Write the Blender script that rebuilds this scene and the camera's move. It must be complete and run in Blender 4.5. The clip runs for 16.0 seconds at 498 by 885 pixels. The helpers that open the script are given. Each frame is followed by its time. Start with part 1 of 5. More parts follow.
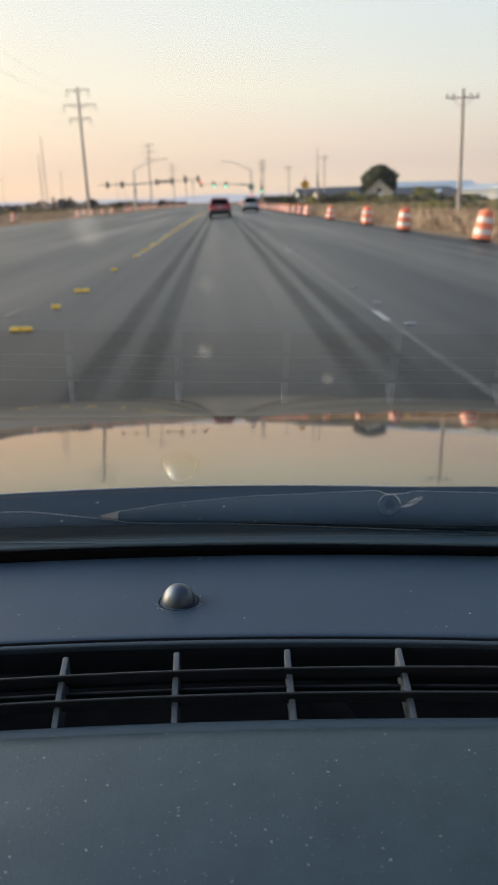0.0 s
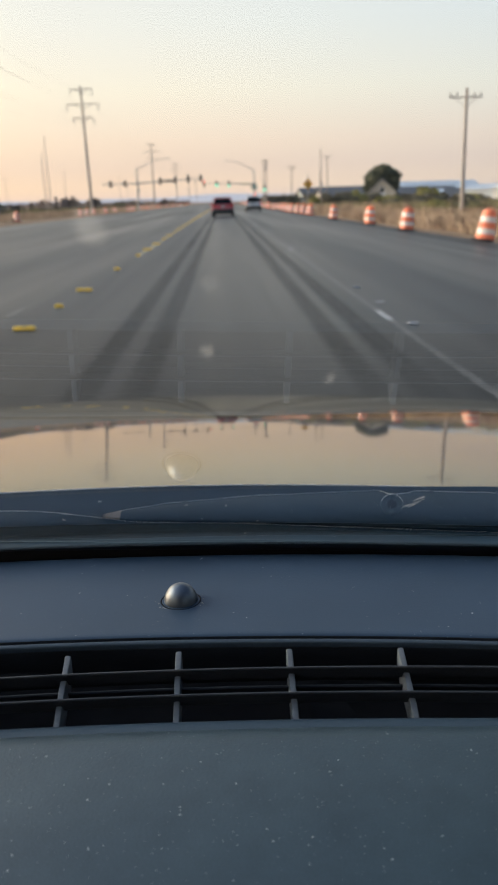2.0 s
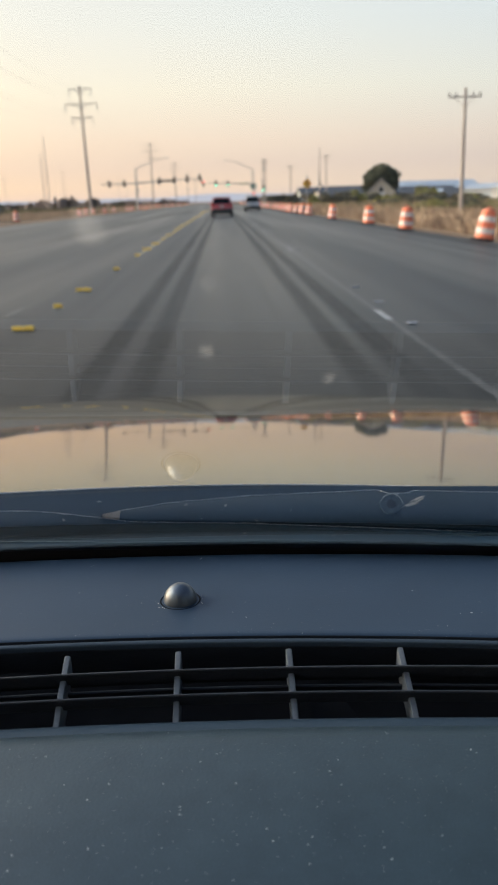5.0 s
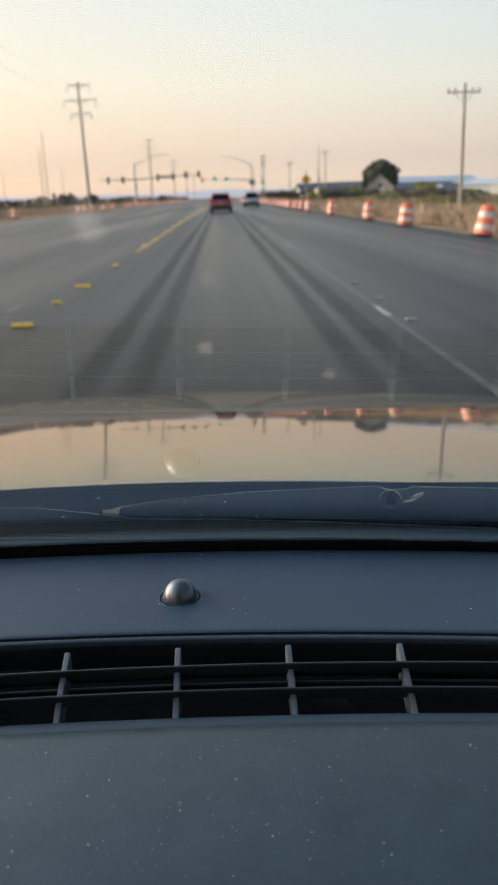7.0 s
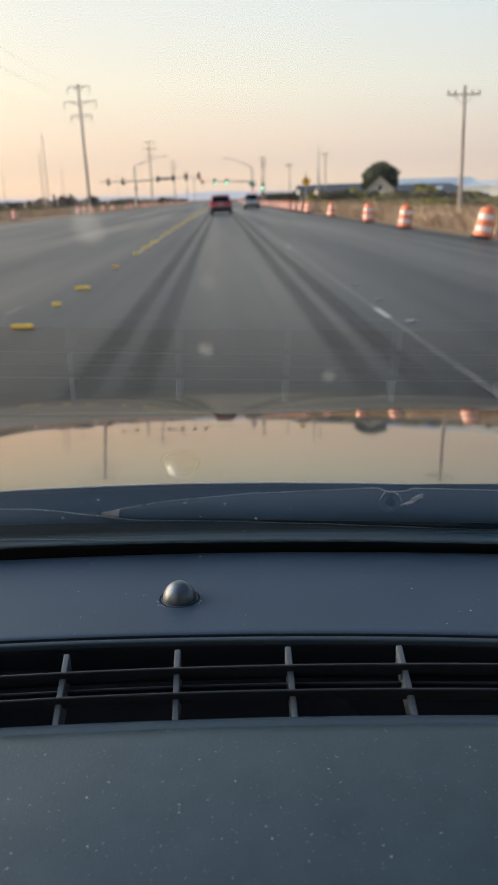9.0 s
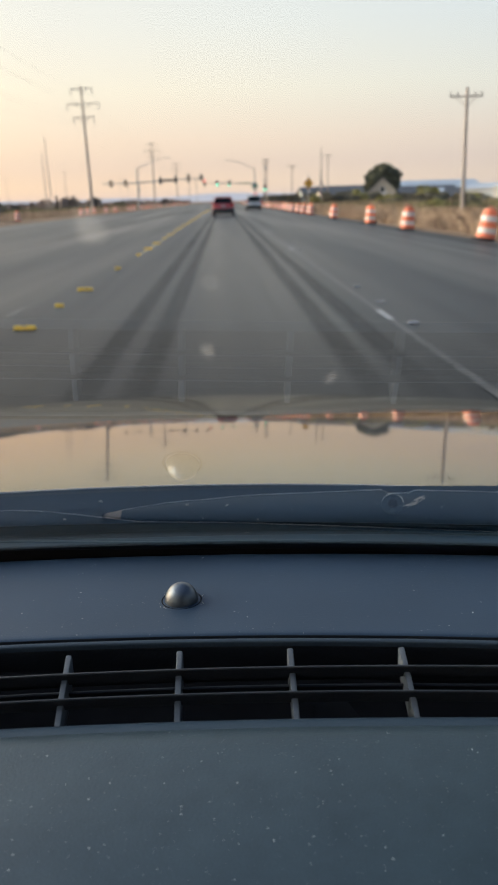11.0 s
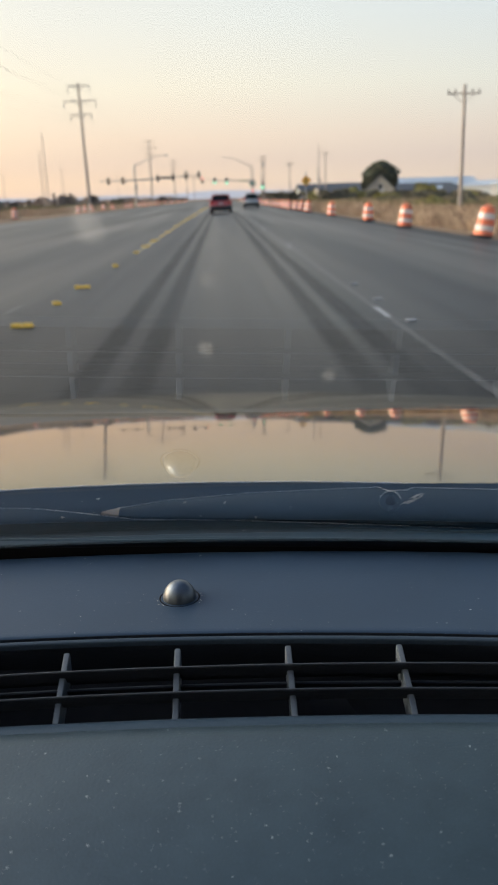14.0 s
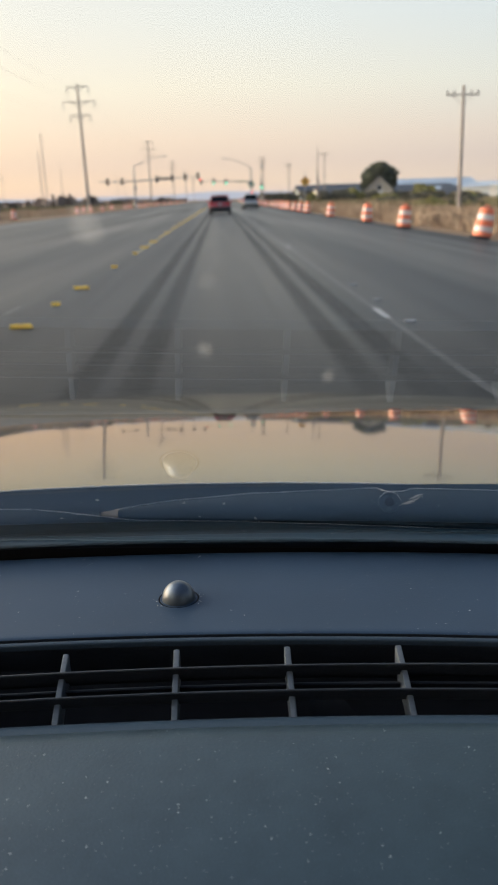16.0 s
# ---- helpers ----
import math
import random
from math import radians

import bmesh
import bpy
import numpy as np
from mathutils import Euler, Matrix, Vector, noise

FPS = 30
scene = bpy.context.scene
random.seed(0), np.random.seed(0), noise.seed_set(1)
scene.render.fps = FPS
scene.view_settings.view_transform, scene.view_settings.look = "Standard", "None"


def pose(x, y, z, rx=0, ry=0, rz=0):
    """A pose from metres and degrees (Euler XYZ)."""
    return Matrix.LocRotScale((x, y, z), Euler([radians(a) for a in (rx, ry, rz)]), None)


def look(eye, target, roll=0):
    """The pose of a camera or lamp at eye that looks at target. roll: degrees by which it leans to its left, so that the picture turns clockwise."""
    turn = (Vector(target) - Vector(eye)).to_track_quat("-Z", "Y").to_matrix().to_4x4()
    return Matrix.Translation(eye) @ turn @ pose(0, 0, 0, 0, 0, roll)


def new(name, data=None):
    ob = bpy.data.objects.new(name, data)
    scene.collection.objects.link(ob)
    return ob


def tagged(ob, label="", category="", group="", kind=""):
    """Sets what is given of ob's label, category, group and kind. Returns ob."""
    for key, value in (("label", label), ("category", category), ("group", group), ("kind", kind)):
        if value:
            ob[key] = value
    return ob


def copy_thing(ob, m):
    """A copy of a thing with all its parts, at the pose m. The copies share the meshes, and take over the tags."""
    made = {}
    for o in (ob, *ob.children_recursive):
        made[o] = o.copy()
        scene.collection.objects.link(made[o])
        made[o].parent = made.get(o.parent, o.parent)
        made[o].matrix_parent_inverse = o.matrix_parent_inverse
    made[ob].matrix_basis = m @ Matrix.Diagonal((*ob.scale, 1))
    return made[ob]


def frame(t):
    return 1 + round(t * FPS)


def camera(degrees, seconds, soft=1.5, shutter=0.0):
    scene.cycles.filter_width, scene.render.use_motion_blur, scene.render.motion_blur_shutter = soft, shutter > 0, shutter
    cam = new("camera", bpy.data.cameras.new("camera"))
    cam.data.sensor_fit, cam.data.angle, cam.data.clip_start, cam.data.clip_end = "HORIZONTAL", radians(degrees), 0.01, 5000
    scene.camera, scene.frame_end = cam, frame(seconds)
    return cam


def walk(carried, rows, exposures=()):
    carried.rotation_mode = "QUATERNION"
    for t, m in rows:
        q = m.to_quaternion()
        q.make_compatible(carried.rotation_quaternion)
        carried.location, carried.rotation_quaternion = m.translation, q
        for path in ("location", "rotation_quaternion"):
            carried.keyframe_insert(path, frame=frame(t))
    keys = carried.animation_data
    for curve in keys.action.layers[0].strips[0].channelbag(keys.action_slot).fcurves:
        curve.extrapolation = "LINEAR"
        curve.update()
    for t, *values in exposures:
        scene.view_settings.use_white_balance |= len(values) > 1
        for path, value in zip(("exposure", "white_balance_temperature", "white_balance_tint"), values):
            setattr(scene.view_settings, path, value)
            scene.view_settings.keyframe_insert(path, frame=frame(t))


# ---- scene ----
# A car stands on a half-built highway at dusk; the camera sits over its dashboard, under the windshield.
EYE = (0.0, 0.0, 1.20)
cam = camera(34.0, 16.0, soft=0.9)
cam.data.dof.use_dof = True
cam.data.dof.focus_distance = 0.47
cam.data.dof.aperture_fstop = 23.0
ROWS = [  # seconds, yaw, pitch, roll
    (0.0, -2.003, -16.496, 1.65), (0.5, -1.940, -16.558, 1.70), (1.0, -1.940, -16.740, 1.66), (1.5, -1.779, -16.677, 1.68),
    (2.0, -1.809, -16.528, 1.60), (2.5, -1.813, -16.558, 1.58), (3.0, -1.872, -16.494, 1.56), (3.5, -1.809, -16.496, 1.60),
    (4.0, -1.872, -16.498, 1.65), (6.5, -1.872, -16.740, 1.66), (7.0, -1.940, -16.800, 1.72), (7.5, -1.940, -16.800, 1.68),
    (8.0, -1.872, -16.864, 1.72), (8.5, -1.811, -16.740, 1.74), (9.0, -1.940, -16.681, 1.66), (11.5, -1.714, -16.558, 1.65),
    (12.0, -1.678, -16.681, 1.65), (12.5, -1.872, -16.617, 1.65), (13.0, -1.874, -16.617, 1.63), (13.5, -2.134, -16.587, 1.58),
    (14.0, -1.940, -16.740, 1.66), (14.5, -1.746, -16.617, 1.72), (15.0, -1.809, -16.617, 1.66), (15.5, -1.809, -16.681, 1.70),
    (16.0, -2.003, -16.681, 1.65)]
walk(cam, [(t, pose(*EYE, 90 + p, r, y)) for t, y, p, r in ROWS])

# ---------------------------------------------------------------- world and light
SUN_AZ = radians(70)      # to the left of the way ahead
SUN_EL = radians(5.0)


def make_world():
    w = bpy.data.worlds.new("dusk")
    w.use_nodes = True
    nt = w.node_tree
    nt.nodes.clear()
    N, L = nt.nodes.new, nt.links.new
    out, bg = N("ShaderNodeOutputWorld"), N("ShaderNodeBackground")
    co = N("ShaderNodeTexCoord")
    sep = N("ShaderNodeSeparateXYZ")
    L(co.outputs["Generated"], sep.inputs[0])
    # haze layer by height over the horizon
    asin = N("ShaderNodeMath"); asin.operation = "ARCSINE"
    L(sep.outputs["Z"], asin.inputs[0])
    el = N("ShaderNodeMapRange")
    el.inputs["From Min"].default_value, el.inputs["From Max"].default_value = 0.0, radians(90)
    L(asin.outputs[0], el.inputs["Value"])
    ramp = N("ShaderNodeValToRGB")
    stops = [(0.0, (.78, .68, .67)), (.9, (.89, .735, .625)), (2.3, (.80, .66, .61)), (3.8, (.875, .725, .64)), (6.9, (.91, .86, .75)), (10.8, (.842, .866, .835)),
             (25, (.69, .795, .93)), (55, (.47, .67, 1.04)), (90, (.40, .60, 1.05))]
    r = ramp.color_ramp
    while len(r.elements) < len(stops):
        r.elements.new(0.5)
    for e, (a, c) in zip(r.elements, stops):
        e.position, e.color = a / 90, (*c, 1)
    L(el.outputs[0], ramp.inputs[0])
    # warmer and brighter towards the sun, cooler away from it
    dot = N("ShaderNodeVectorMath"); dot.operation = "DOT_PRODUCT"
    L(co.outputs["Generated"], dot.inputs[0])
    dot.inputs[1].default_value = (-math.sin(SUN_AZ), math.cos(SUN_AZ), 0)
    tone = N("ShaderNodeValToRGB")
    for p in (.3, .5, .62, .75, .85):
        tone.color_ramp.elements.new(p)
    for e, (p, c) in zip(tone.color_ramp.elements, [(0.0, (.52, .62, .82)), (.3, (.60, .69, .84)), (.5, (.85, .88, .93)), (.62, (.97, .955, .945)), (.75, (1.08, 1.00, .93)),
                                             (.84, (1.24, 1.10, .93)), (1.0, (14.0, 11.6, 8.6))]):
        e.position, e.color = p, (*c, 1)
    m01 = N("ShaderNodeMapRange")
    m01.inputs["From Min"].default_value, m01.inputs["From Max"].default_value = -1.0, 1.0
    L(dot.outputs["Value"], m01.inputs["Value"])
    L(m01.outputs[0], tone.inputs[0])
    mul = N("ShaderNodeMix"); mul.data_type, mul.blend_type = "RGBA", "MULTIPLY"
    mul.inputs["Factor"].default_value = 1.0
    L(ramp.outputs[0], mul.inputs["A"]); L(tone.outputs[0], mul.inputs["B"])
    # clear air above the haze
    sky = N("ShaderNodeTexSky")
    sky.sky_type, sky.sun_disc = "NISHITA", False
    sky.sun_elevation, sky.sun_rotation = SUN_EL, -SUN_AZ
    sk = N("ShaderNodeMix"); sk.data_type, sk.blend_type = "RGBA", "MULTIPLY"
    sk.inputs["Factor"].default_value = 1.0
    L(sky.outputs[0], sk.inputs["A"]); sk.inputs["B"].default_value = (.055, .055, .055, 1)
    add = N("ShaderNodeMix"); add.data_type, add.blend_type = "RGBA", "ADD"
    add.inputs["Factor"].default_value = 1.0
    L(mul.outputs["Result"], add.inputs["A"]); L(sk.outputs["Result"], add.inputs["B"])
    # the upper sky pales towards the sun and deepens away from it
    up = N("ShaderNodeMapRange"); up.interpolation_type = "SMOOTHSTEP"
    up.inputs["From Min"].default_value, up.inputs["From Max"].default_value = 12 / 90, 34 / 90
    L(el.outputs[0], up.inputs["Value"])
    lean = N("ShaderNodeMath"); lean.operation = "MULTIPLY_ADD"
    lean.inputs[1].default_value, lean.inputs[2].default_value = 1.65, .47
    L(dot.outputs["Value"], lean.inputs[0])
    low = N("ShaderNodeMath"); low.operation = "MAXIMUM"; low.inputs[1].default_value = .35
    L(lean.outputs[0], low.inputs[0])
    tilt = N("ShaderNodeMix"); tilt.inputs[2].default_value = 1.0
    L(up.outputs[0], tilt.inputs[0]); L(low.outputs[0], tilt.inputs[3])
    fin = N("ShaderNodeVectorMath"); fin.operation = "SCALE"
    L(add.outputs["Result"], fin.inputs[0]); L(tilt.outputs[0], fin.inputs["Scale"])
    L(fin.outputs[0], bg.inputs["Color"])
    bg.inputs["Strength"].default_value = 1.0
    L(bg.outputs[0], out.inputs[0])
    scene.world = w


make_world()
sun_data = bpy.data.lights.new("sun", "SUN")
sun_data.energy, sun_data.angle, sun_data.color = 1.0, radians(10), (1.0, .66, .40)
sun = new("sun", sun_data)
sun.matrix_world = look((0, 0, 0), (math.sin(SUN_AZ), -math.cos(SUN_AZ), -math.tan(SUN_EL)))


# ---------------------------------------------------------------- materials
def mat(name, base, rough=.6, metal=0.0, spec=.5, vary=.12, fine=40.0, coarse=1.5, bump=.0, bump_scale=None, coat=0.0, emit=None,
        power=0.0, alt=None, island=False, space="Object", stretch=(1, 1, 1), pieces=False, sheen=0.0, worn=.15):
    """A node material whose colour varies at two scales, with fine relief."""
    m = bpy.data.materials.new(name)
    m.use_nodes = True
    nt = m.node_tree
    N, L = nt.nodes.new, nt.links.new
    b = nt.nodes["Principled BSDF"]
    b.inputs["Roughness"].default_value, b.inputs["Metallic"].default_value = rough, metal
    b.inputs["Specular IOR Level"].default_value, b.inputs["Coat Weight"].default_value = spec, coat
    b.inputs["Coat Roughness"].default_value = .03
    b.inputs["Sheen Weight"].default_value = sheen
    if emit:
        b.inputs["Emission Color"].default_value, b.inputs["Emission Strength"].default_value = (*emit, 1), power
    co, mp = N("ShaderNodeTexCoord"), N("ShaderNodeMapping")
    L(co.outputs[space], mp.inputs[0])
    mp.inputs["Scale"].default_value = stretch
    n1, n2 = N("ShaderNodeTexNoise"), N("ShaderNodeTexNoise")
    for n, s, d in ((n1, coarse, 4), (n2, fine, 3)):
        n.inputs["Scale"].default_value, n.inputs["Detail"].default_value = s, d
        L(mp.outputs[0], n.inputs["Vector"])
    mixn = N("ShaderNodeMix")
    mixn.inputs[0].default_value = .5
    L(n1.outputs["Fac"], mixn.inputs[2]); L(n2.outputs["Fac"], mixn.inputs[3])
    last = mixn.outputs[0]
    if island or pieces:
        src = N("ShaderNodeNewGeometry").outputs["Random Per Island"] if island else N("ShaderNodeObjectInfo").outputs["Random"]
        mi = N("ShaderNodeMix"); mi.inputs[0].default_value = .5
        L(last, mi.inputs[2]); L(src, mi.inputs[3])
        last = mi.outputs[0]
    ramp = N("ShaderNodeValToRGB")
    lo = [max(0, c * (1 - 2.2 * vary)) for c in base]
    hi = [c * (1 + 2.2 * vary) for c in (alt or base)]
    ramp.color_ramp.elements[0].position, ramp.color_ramp.elements[0].color = .25, (*lo, 1)
    ramp.color_ramp.elements[1].position, ramp.color_ramp.elements[1].color = .75, (*hi, 1)
    L(last, ramp.inputs[0]); L(ramp.outputs[0], b.inputs["Base Color"])
    rr = N("ShaderNodeMapRange")
    rr.inputs["To Min"].default_value, rr.inputs["To Max"].default_value = max(.01, rough * (1 - worn)), min(1, rough * (1 + worn))
    L(n1.outputs["Fac"], rr.inputs["Value"]); L(rr.outputs[0], b.inputs["Roughness"])
    if bump:
        bp = N("ShaderNodeBump")
        bp.inputs["Strength"].default_value, bp.inputs["Distance"].default_value = bump, .002
        src = n2
        if bump_scale:
            src = N("ShaderNodeTexNoise")
            src.inputs["Scale"].default_value, src.inputs["Detail"].default_value = bump_scale, 2
            L(mp.outputs[0], src.inputs["Vector"])
        L(src.outputs["Fac"], bp.inputs["Height"]); L(bp.outputs[0], b.inputs["Normal"])
    return m


def dust_on(m, scale, size, share, amount, rough=.9):
    """Adds scattered pale specks of dust, each with its own size."""
    nt = m.node_tree
    N, L = nt.nodes.new, nt.links.new
    b = nt.nodes["Principled BSDF"]
    old = b.inputs["Base Color"].links[0].from_socket
    co, v = N("ShaderNodeTexCoord"), N("ShaderNodeTexVoronoi")
    v.inputs["Scale"].default_value = scale
    wob = N("ShaderNodeTexNoise"); wob.inputs["Scale"].default_value = scale * 2.2
    L(co.outputs["Object"], wob.inputs["Vector"])
    sh = N("ShaderNodeVectorMath"); sh.operation = "MULTIPLY_ADD"
    sh.inputs[1].default_value = (.9 / scale,) * 3
    L(wob.outputs["Color"], sh.inputs[0]); L(co.outputs["Object"], sh.inputs[2])
    L(sh.outputs[0], v.inputs["Vector"])
    sep = N("ShaderNodeSeparateColor"); L(v.outputs["Color"], sep.inputs[0])
    pick = N("ShaderNodeMapRange")                    # how large the speck of this cell is, nought for most cells
    pick.inputs["From Min"].default_value, pick.inputs["From Max"].default_value = 1 - share, 1
    pick.inputs["To Min"].default_value, pick.inputs["To Max"].default_value = 0.0, size
    L(sep.outputs[0], pick.inputs["Value"])
    lt = N("ShaderNodeMath"); lt.operation = "LESS_THAN"
    L(v.outputs["Distance"], lt.inputs[0]); L(pick.outputs[0], lt.inputs[1])
    am = N("ShaderNodeMath"); am.operation = "MULTIPLY"; am.inputs[1].default_value = amount
    L(lt.outputs[0], am.inputs[0])
    mx = N("ShaderNodeMix"); mx.data_type = "RGBA"
    L(am.outputs[0], mx.inputs["Factor"]); L(old, mx.inputs["A"])
    mx.inputs["B"].default_value = (.55, .55, .52, 1)
    L(mx.outputs["Result"], b.inputs["Base Color"])


def glass_mat(name, gain=1.0, tint=(1, 1, 1)):
    """A clear pane: see-through, with a mirror image that grows at grazing angles."""
    m = bpy.data.materials.new(name)
    m.use_nodes = True
    nt = m.node_tree
    nt.nodes.clear()
    N, L = nt.nodes.new, nt.links.new
    out, mix, tr, gl, fr = (N("ShaderNodeOutputMaterial"), N("ShaderNodeMixShader"), N("ShaderNodeBsdfTransparent"),
                            N("ShaderNodeBsdfGlossy"), N("ShaderNodeLayerWeight"))
    gl.inputs["Roughness"].default_value = 0.0
    tr.inputs["Color"].default_value = (*tint, 1)
    fr.inputs["Blend"].default_value = .5
    p5 = N("ShaderNodeMath"); p5.operation = "POWER"; p5.inputs[1].default_value = 5.0
    g = N("ShaderNodeMath"); g.operation = "MULTIPLY_ADD"; g.use_clamp = True
    g.inputs[1].default_value, g.inputs[2].default_value = .96 * gain, .04 * gain
    L(fr.outputs["Facing"], p5.inputs[0]); L(p5.outputs[0], g.inputs[0]); L(g.outputs[0], mix.inputs[0])
    L(tr.outputs[0], mix.inputs[1]); L(gl.outputs[0], mix.inputs[2]); L(mix.outputs[0], out.inputs[0])
    return m


def smear_mat(name, colour, amount):
    """A thin film of dirt that lets most of the light through."""
    m = bpy.data.materials.new(name)
    m.use_nodes = True
    nt = m.node_tree
    nt.nodes.clear()
    N, L = nt.nodes.new, nt.links.new
    out, mix, tr, df = N("ShaderNodeOutputMaterial"), N("ShaderNodeMixShader"), N("ShaderNodeBsdfTransparent"), N("ShaderNodeBsdfTranslucent")
    df.inputs["Color"].default_value = (*colour, 1)
    nz = N("ShaderNodeTexNoise"); nz.inputs["Scale"].default_value = 900
    mr = N("ShaderNodeMapRange")
    mr.inputs["To Min"].default_value, mr.inputs["To Max"].default_value = amount * .6, amount * 1.4
    L(nz.outputs["Fac"], mr.inputs["Value"]); L(mr.outputs[0], mix.inputs[0])
    L(tr.outputs[0], mix.inputs[1]); L(df.outputs[0], mix.inputs[2]); L(mix.outputs[0], out.inputs[0])
    return m


DASH = mat("dash_plastic", (.031, .052, .083), rough=.46, spec=.16, vary=.13, fine=2200, coarse=14, bump=.06, bump_scale=1100)
dust_on(DASH, 330, .15, .07, .55)
dust_on(DASH, 900, .28, .08, .3)
PAD = mat("dash_pad", (.0275, .0455, .0560), rough=.38, spec=.50, vary=.15, fine=1900, coarse=70, bump=.12, bump_scale=900)
dust_on(PAD, 250, .17, .05, .55)
dust_on(PAD, 560, .26, .08, .4)
dust_on(PAD, 1100, .30, .10, .25)
VENT = mat("vent_plastic", (.024, .027, .033), rough=.45, spec=.3, vary=.08, fine=500, coarse=20, bump=.1)
FIN = mat("fin_plastic", (.100, .110, .118), rough=.5, spec=.4, vary=.1, fine=600, coarse=40, bump=.1)
VOID = mat("duct_black", (.032, .032, .036), rough=.8, spec=.1, vary=.2)
SEAL = mat("black_rubber", (.008, .008, .009), rough=.8, spec=.05, vary=.15, fine=400)
DOME = mat("sensor_metal", (.125, .14, .155), rough=.39, metal=.9, vary=.05, fine=900, coarse=60, bump=.05, bump_scale=2500)
COWL = mat("cowl_plastic", (.014, .037, .058), rough=.55, spec=.06, vary=.14, fine=300, coarse=14, bump=.12)
dust_on(COWL, 170, .16, .07, .5)
CAP = mat("pivot_cap", (.075, .112, .130), rough=.5, spec=.15, vary=.1, fine=300)
BEZEL = mat("bezel_plastic", (.040, .056, .074), rough=.5, spec=.12, vary=.06, fine=700, coarse=20, bump=.1)
LIP = mat("vent_lip_plastic", (.036, .056, .074), rough=.5, spec=.3, vary=.06, fine=700, coarse=20, bump=.1)
# darker than the cowl: shade of the gap and holes, as colour
RECESS_SHADE = mat("recess_shade", (.007, .017, .027), rough=.6, spec=.05, vary=.14, fine=300, coarse=14, bump=.12)
FLECK = mat("pale_fleck", (.62, .58, .50), rough=.9, vary=.15, fine=900)
COVER = mat("wiper_cover", (.009, .026, .040), rough=.5, spec=.10, vary=.14, fine=300, coarse=14, bump=.12)
dust_on(COVER, 170, .16, .07, .5)
# near-white, so that thin edges show a painted glint of the sky
EDGE_GLINT = mat("edge_glint", (.92, .92, .90), rough=.35, spec=.6, vary=.04, fine=200)
LINER = mat("headliner_cloth", (.30, .29, .28), rough=.95, spec=.1, vary=.08, fine=600, bump=.2)
PAINT = mat("car_paint", (.67, .615, .475), rough=.045, metal=.88, spec=.5, vary=.03, fine=3000, coarse=2, coat=.5)
PAINT.node_tree.nodes["Principled BSDF"].inputs["Specular Tint"].default_value = (.96, .89, .77, 1)
GLASS = glass_mat("windshield_glass", 1.3, (.96, .965, .965))
TINT = glass_mat("side_glass", 1.2, (.80, .83, .82))
SMEAR = smear_mat("dried_spot", (.9, .84, .74), .12)
ASPHALT = mat("asphalt", (.0190, .0196, .0210), rough=.40, spec=.152, vary=.50, fine=5, coarse=.55, bump=.2, bump_scale=60, stretch=(1, .03, 1), worn=.55)
ASPHALT_DARK = mat("fresh_asphalt", (.034, .032, .030), rough=.62, spec=.3, vary=.12, fine=14, coarse=.5, bump=.5, bump_scale=70)
RUBBER_MARK = mat("rubber_mark", (.010, .010, .011), rough=.6, spec=.12, vary=.18, fine=11, coarse=.6, stretch=(1, .1, 1))


def fade_edges(m, most):
    """Thins a long mark towards its sides and ends, with streaks along it."""
    nt = m.node_tree
    N, L = nt.nodes.new, nt.links.new
    co, sep = N("ShaderNodeTexCoord"), N("ShaderNodeSeparateXYZ")
    L(co.outputs["Generated"], sep.inputs[0])
    fades = []
    for axis, a, b in (("X", .0, .30), ("X", 1.0, .70), ("Y", .0, .06), ("Y", 1.0, .9)):
        r = N("ShaderNodeMapRange")
        r.interpolation_type = "SMOOTHSTEP"
        r.inputs["From Min"].default_value, r.inputs["From Max"].default_value = min(a, b), max(a, b)
        r.inputs["To Min"].default_value, r.inputs["To Max"].default_value = (0, 1) if a < b else (1, 0)
        L(sep.outputs[axis], r.inputs["Value"])
        fades.append(r.outputs[0])
    mp, nz = N("ShaderNodeMapping"), N("ShaderNodeTexNoise")
    mp.inputs["Scale"].default_value = (14, .25, 1)
    nz.inputs["Scale"].default_value, nz.inputs["Detail"].default_value = 1.0, 4
    L(co.outputs["Object"], mp.inputs[0]); L(mp.outputs[0], nz.inputs["Vector"])
    st = N("ShaderNodeMapRange")
    st.inputs["From Min"].default_value, st.inputs["From Max"].default_value = .25, .6
    st.inputs["To Min"].default_value, st.inputs["To Max"].default_value = most * .65, most
    L(nz.outputs["Fac"], st.inputs["Value"])
    last = st.outputs[0]
    for f in fades:
        mul = N("ShaderNodeMath"); mul.operation = "MULTIPLY"
        L(last, mul.inputs[0]); L(f, mul.inputs[1])
        last = mul.outputs[0]
    L(last, nt.nodes["Principled BSDF"].inputs["Alpha"])


fade_edges(RUBBER_MARK, .26)
OLD_LINE = mat("worn_paint", (.085, .083, .082), rough=.40, spec=.22, vary=.35, fine=14, coarse=.7, stretch=(1, .2, 1))
YELLOW_LINE = mat("worn_yellow", (.36, .29, .15), rough=.6, vary=.25, fine=14, coarse=.5, stretch=(1, .2, 1))
YELLOW_TAB = mat("yellow_tab", (.97, .63, .09), rough=.5, vary=.02, fine=90, pieces=True)
WHITE_TAB = mat("white_tab", (.40, .40, .40), rough=.5, vary=.08, fine=90, pieces=True)
DIRT = mat("dry_ground", (.27, .185, .12), rough=.95, spec=.1, vary=.2, fine=3, coarse=.07, bump=.5, bump_scale=6)
STRAW = mat("dry_grass", (.50, .335, .245), rough=.9, spec=.15, vary=.24, coarse=.12, fine=2, island=True, alt=(.40, .31, .215))
WEED = mat("weeds", (.20, .19, .10), rough=.9, spec=.15, vary=.25, coarse=.2, fine=2, island=True)
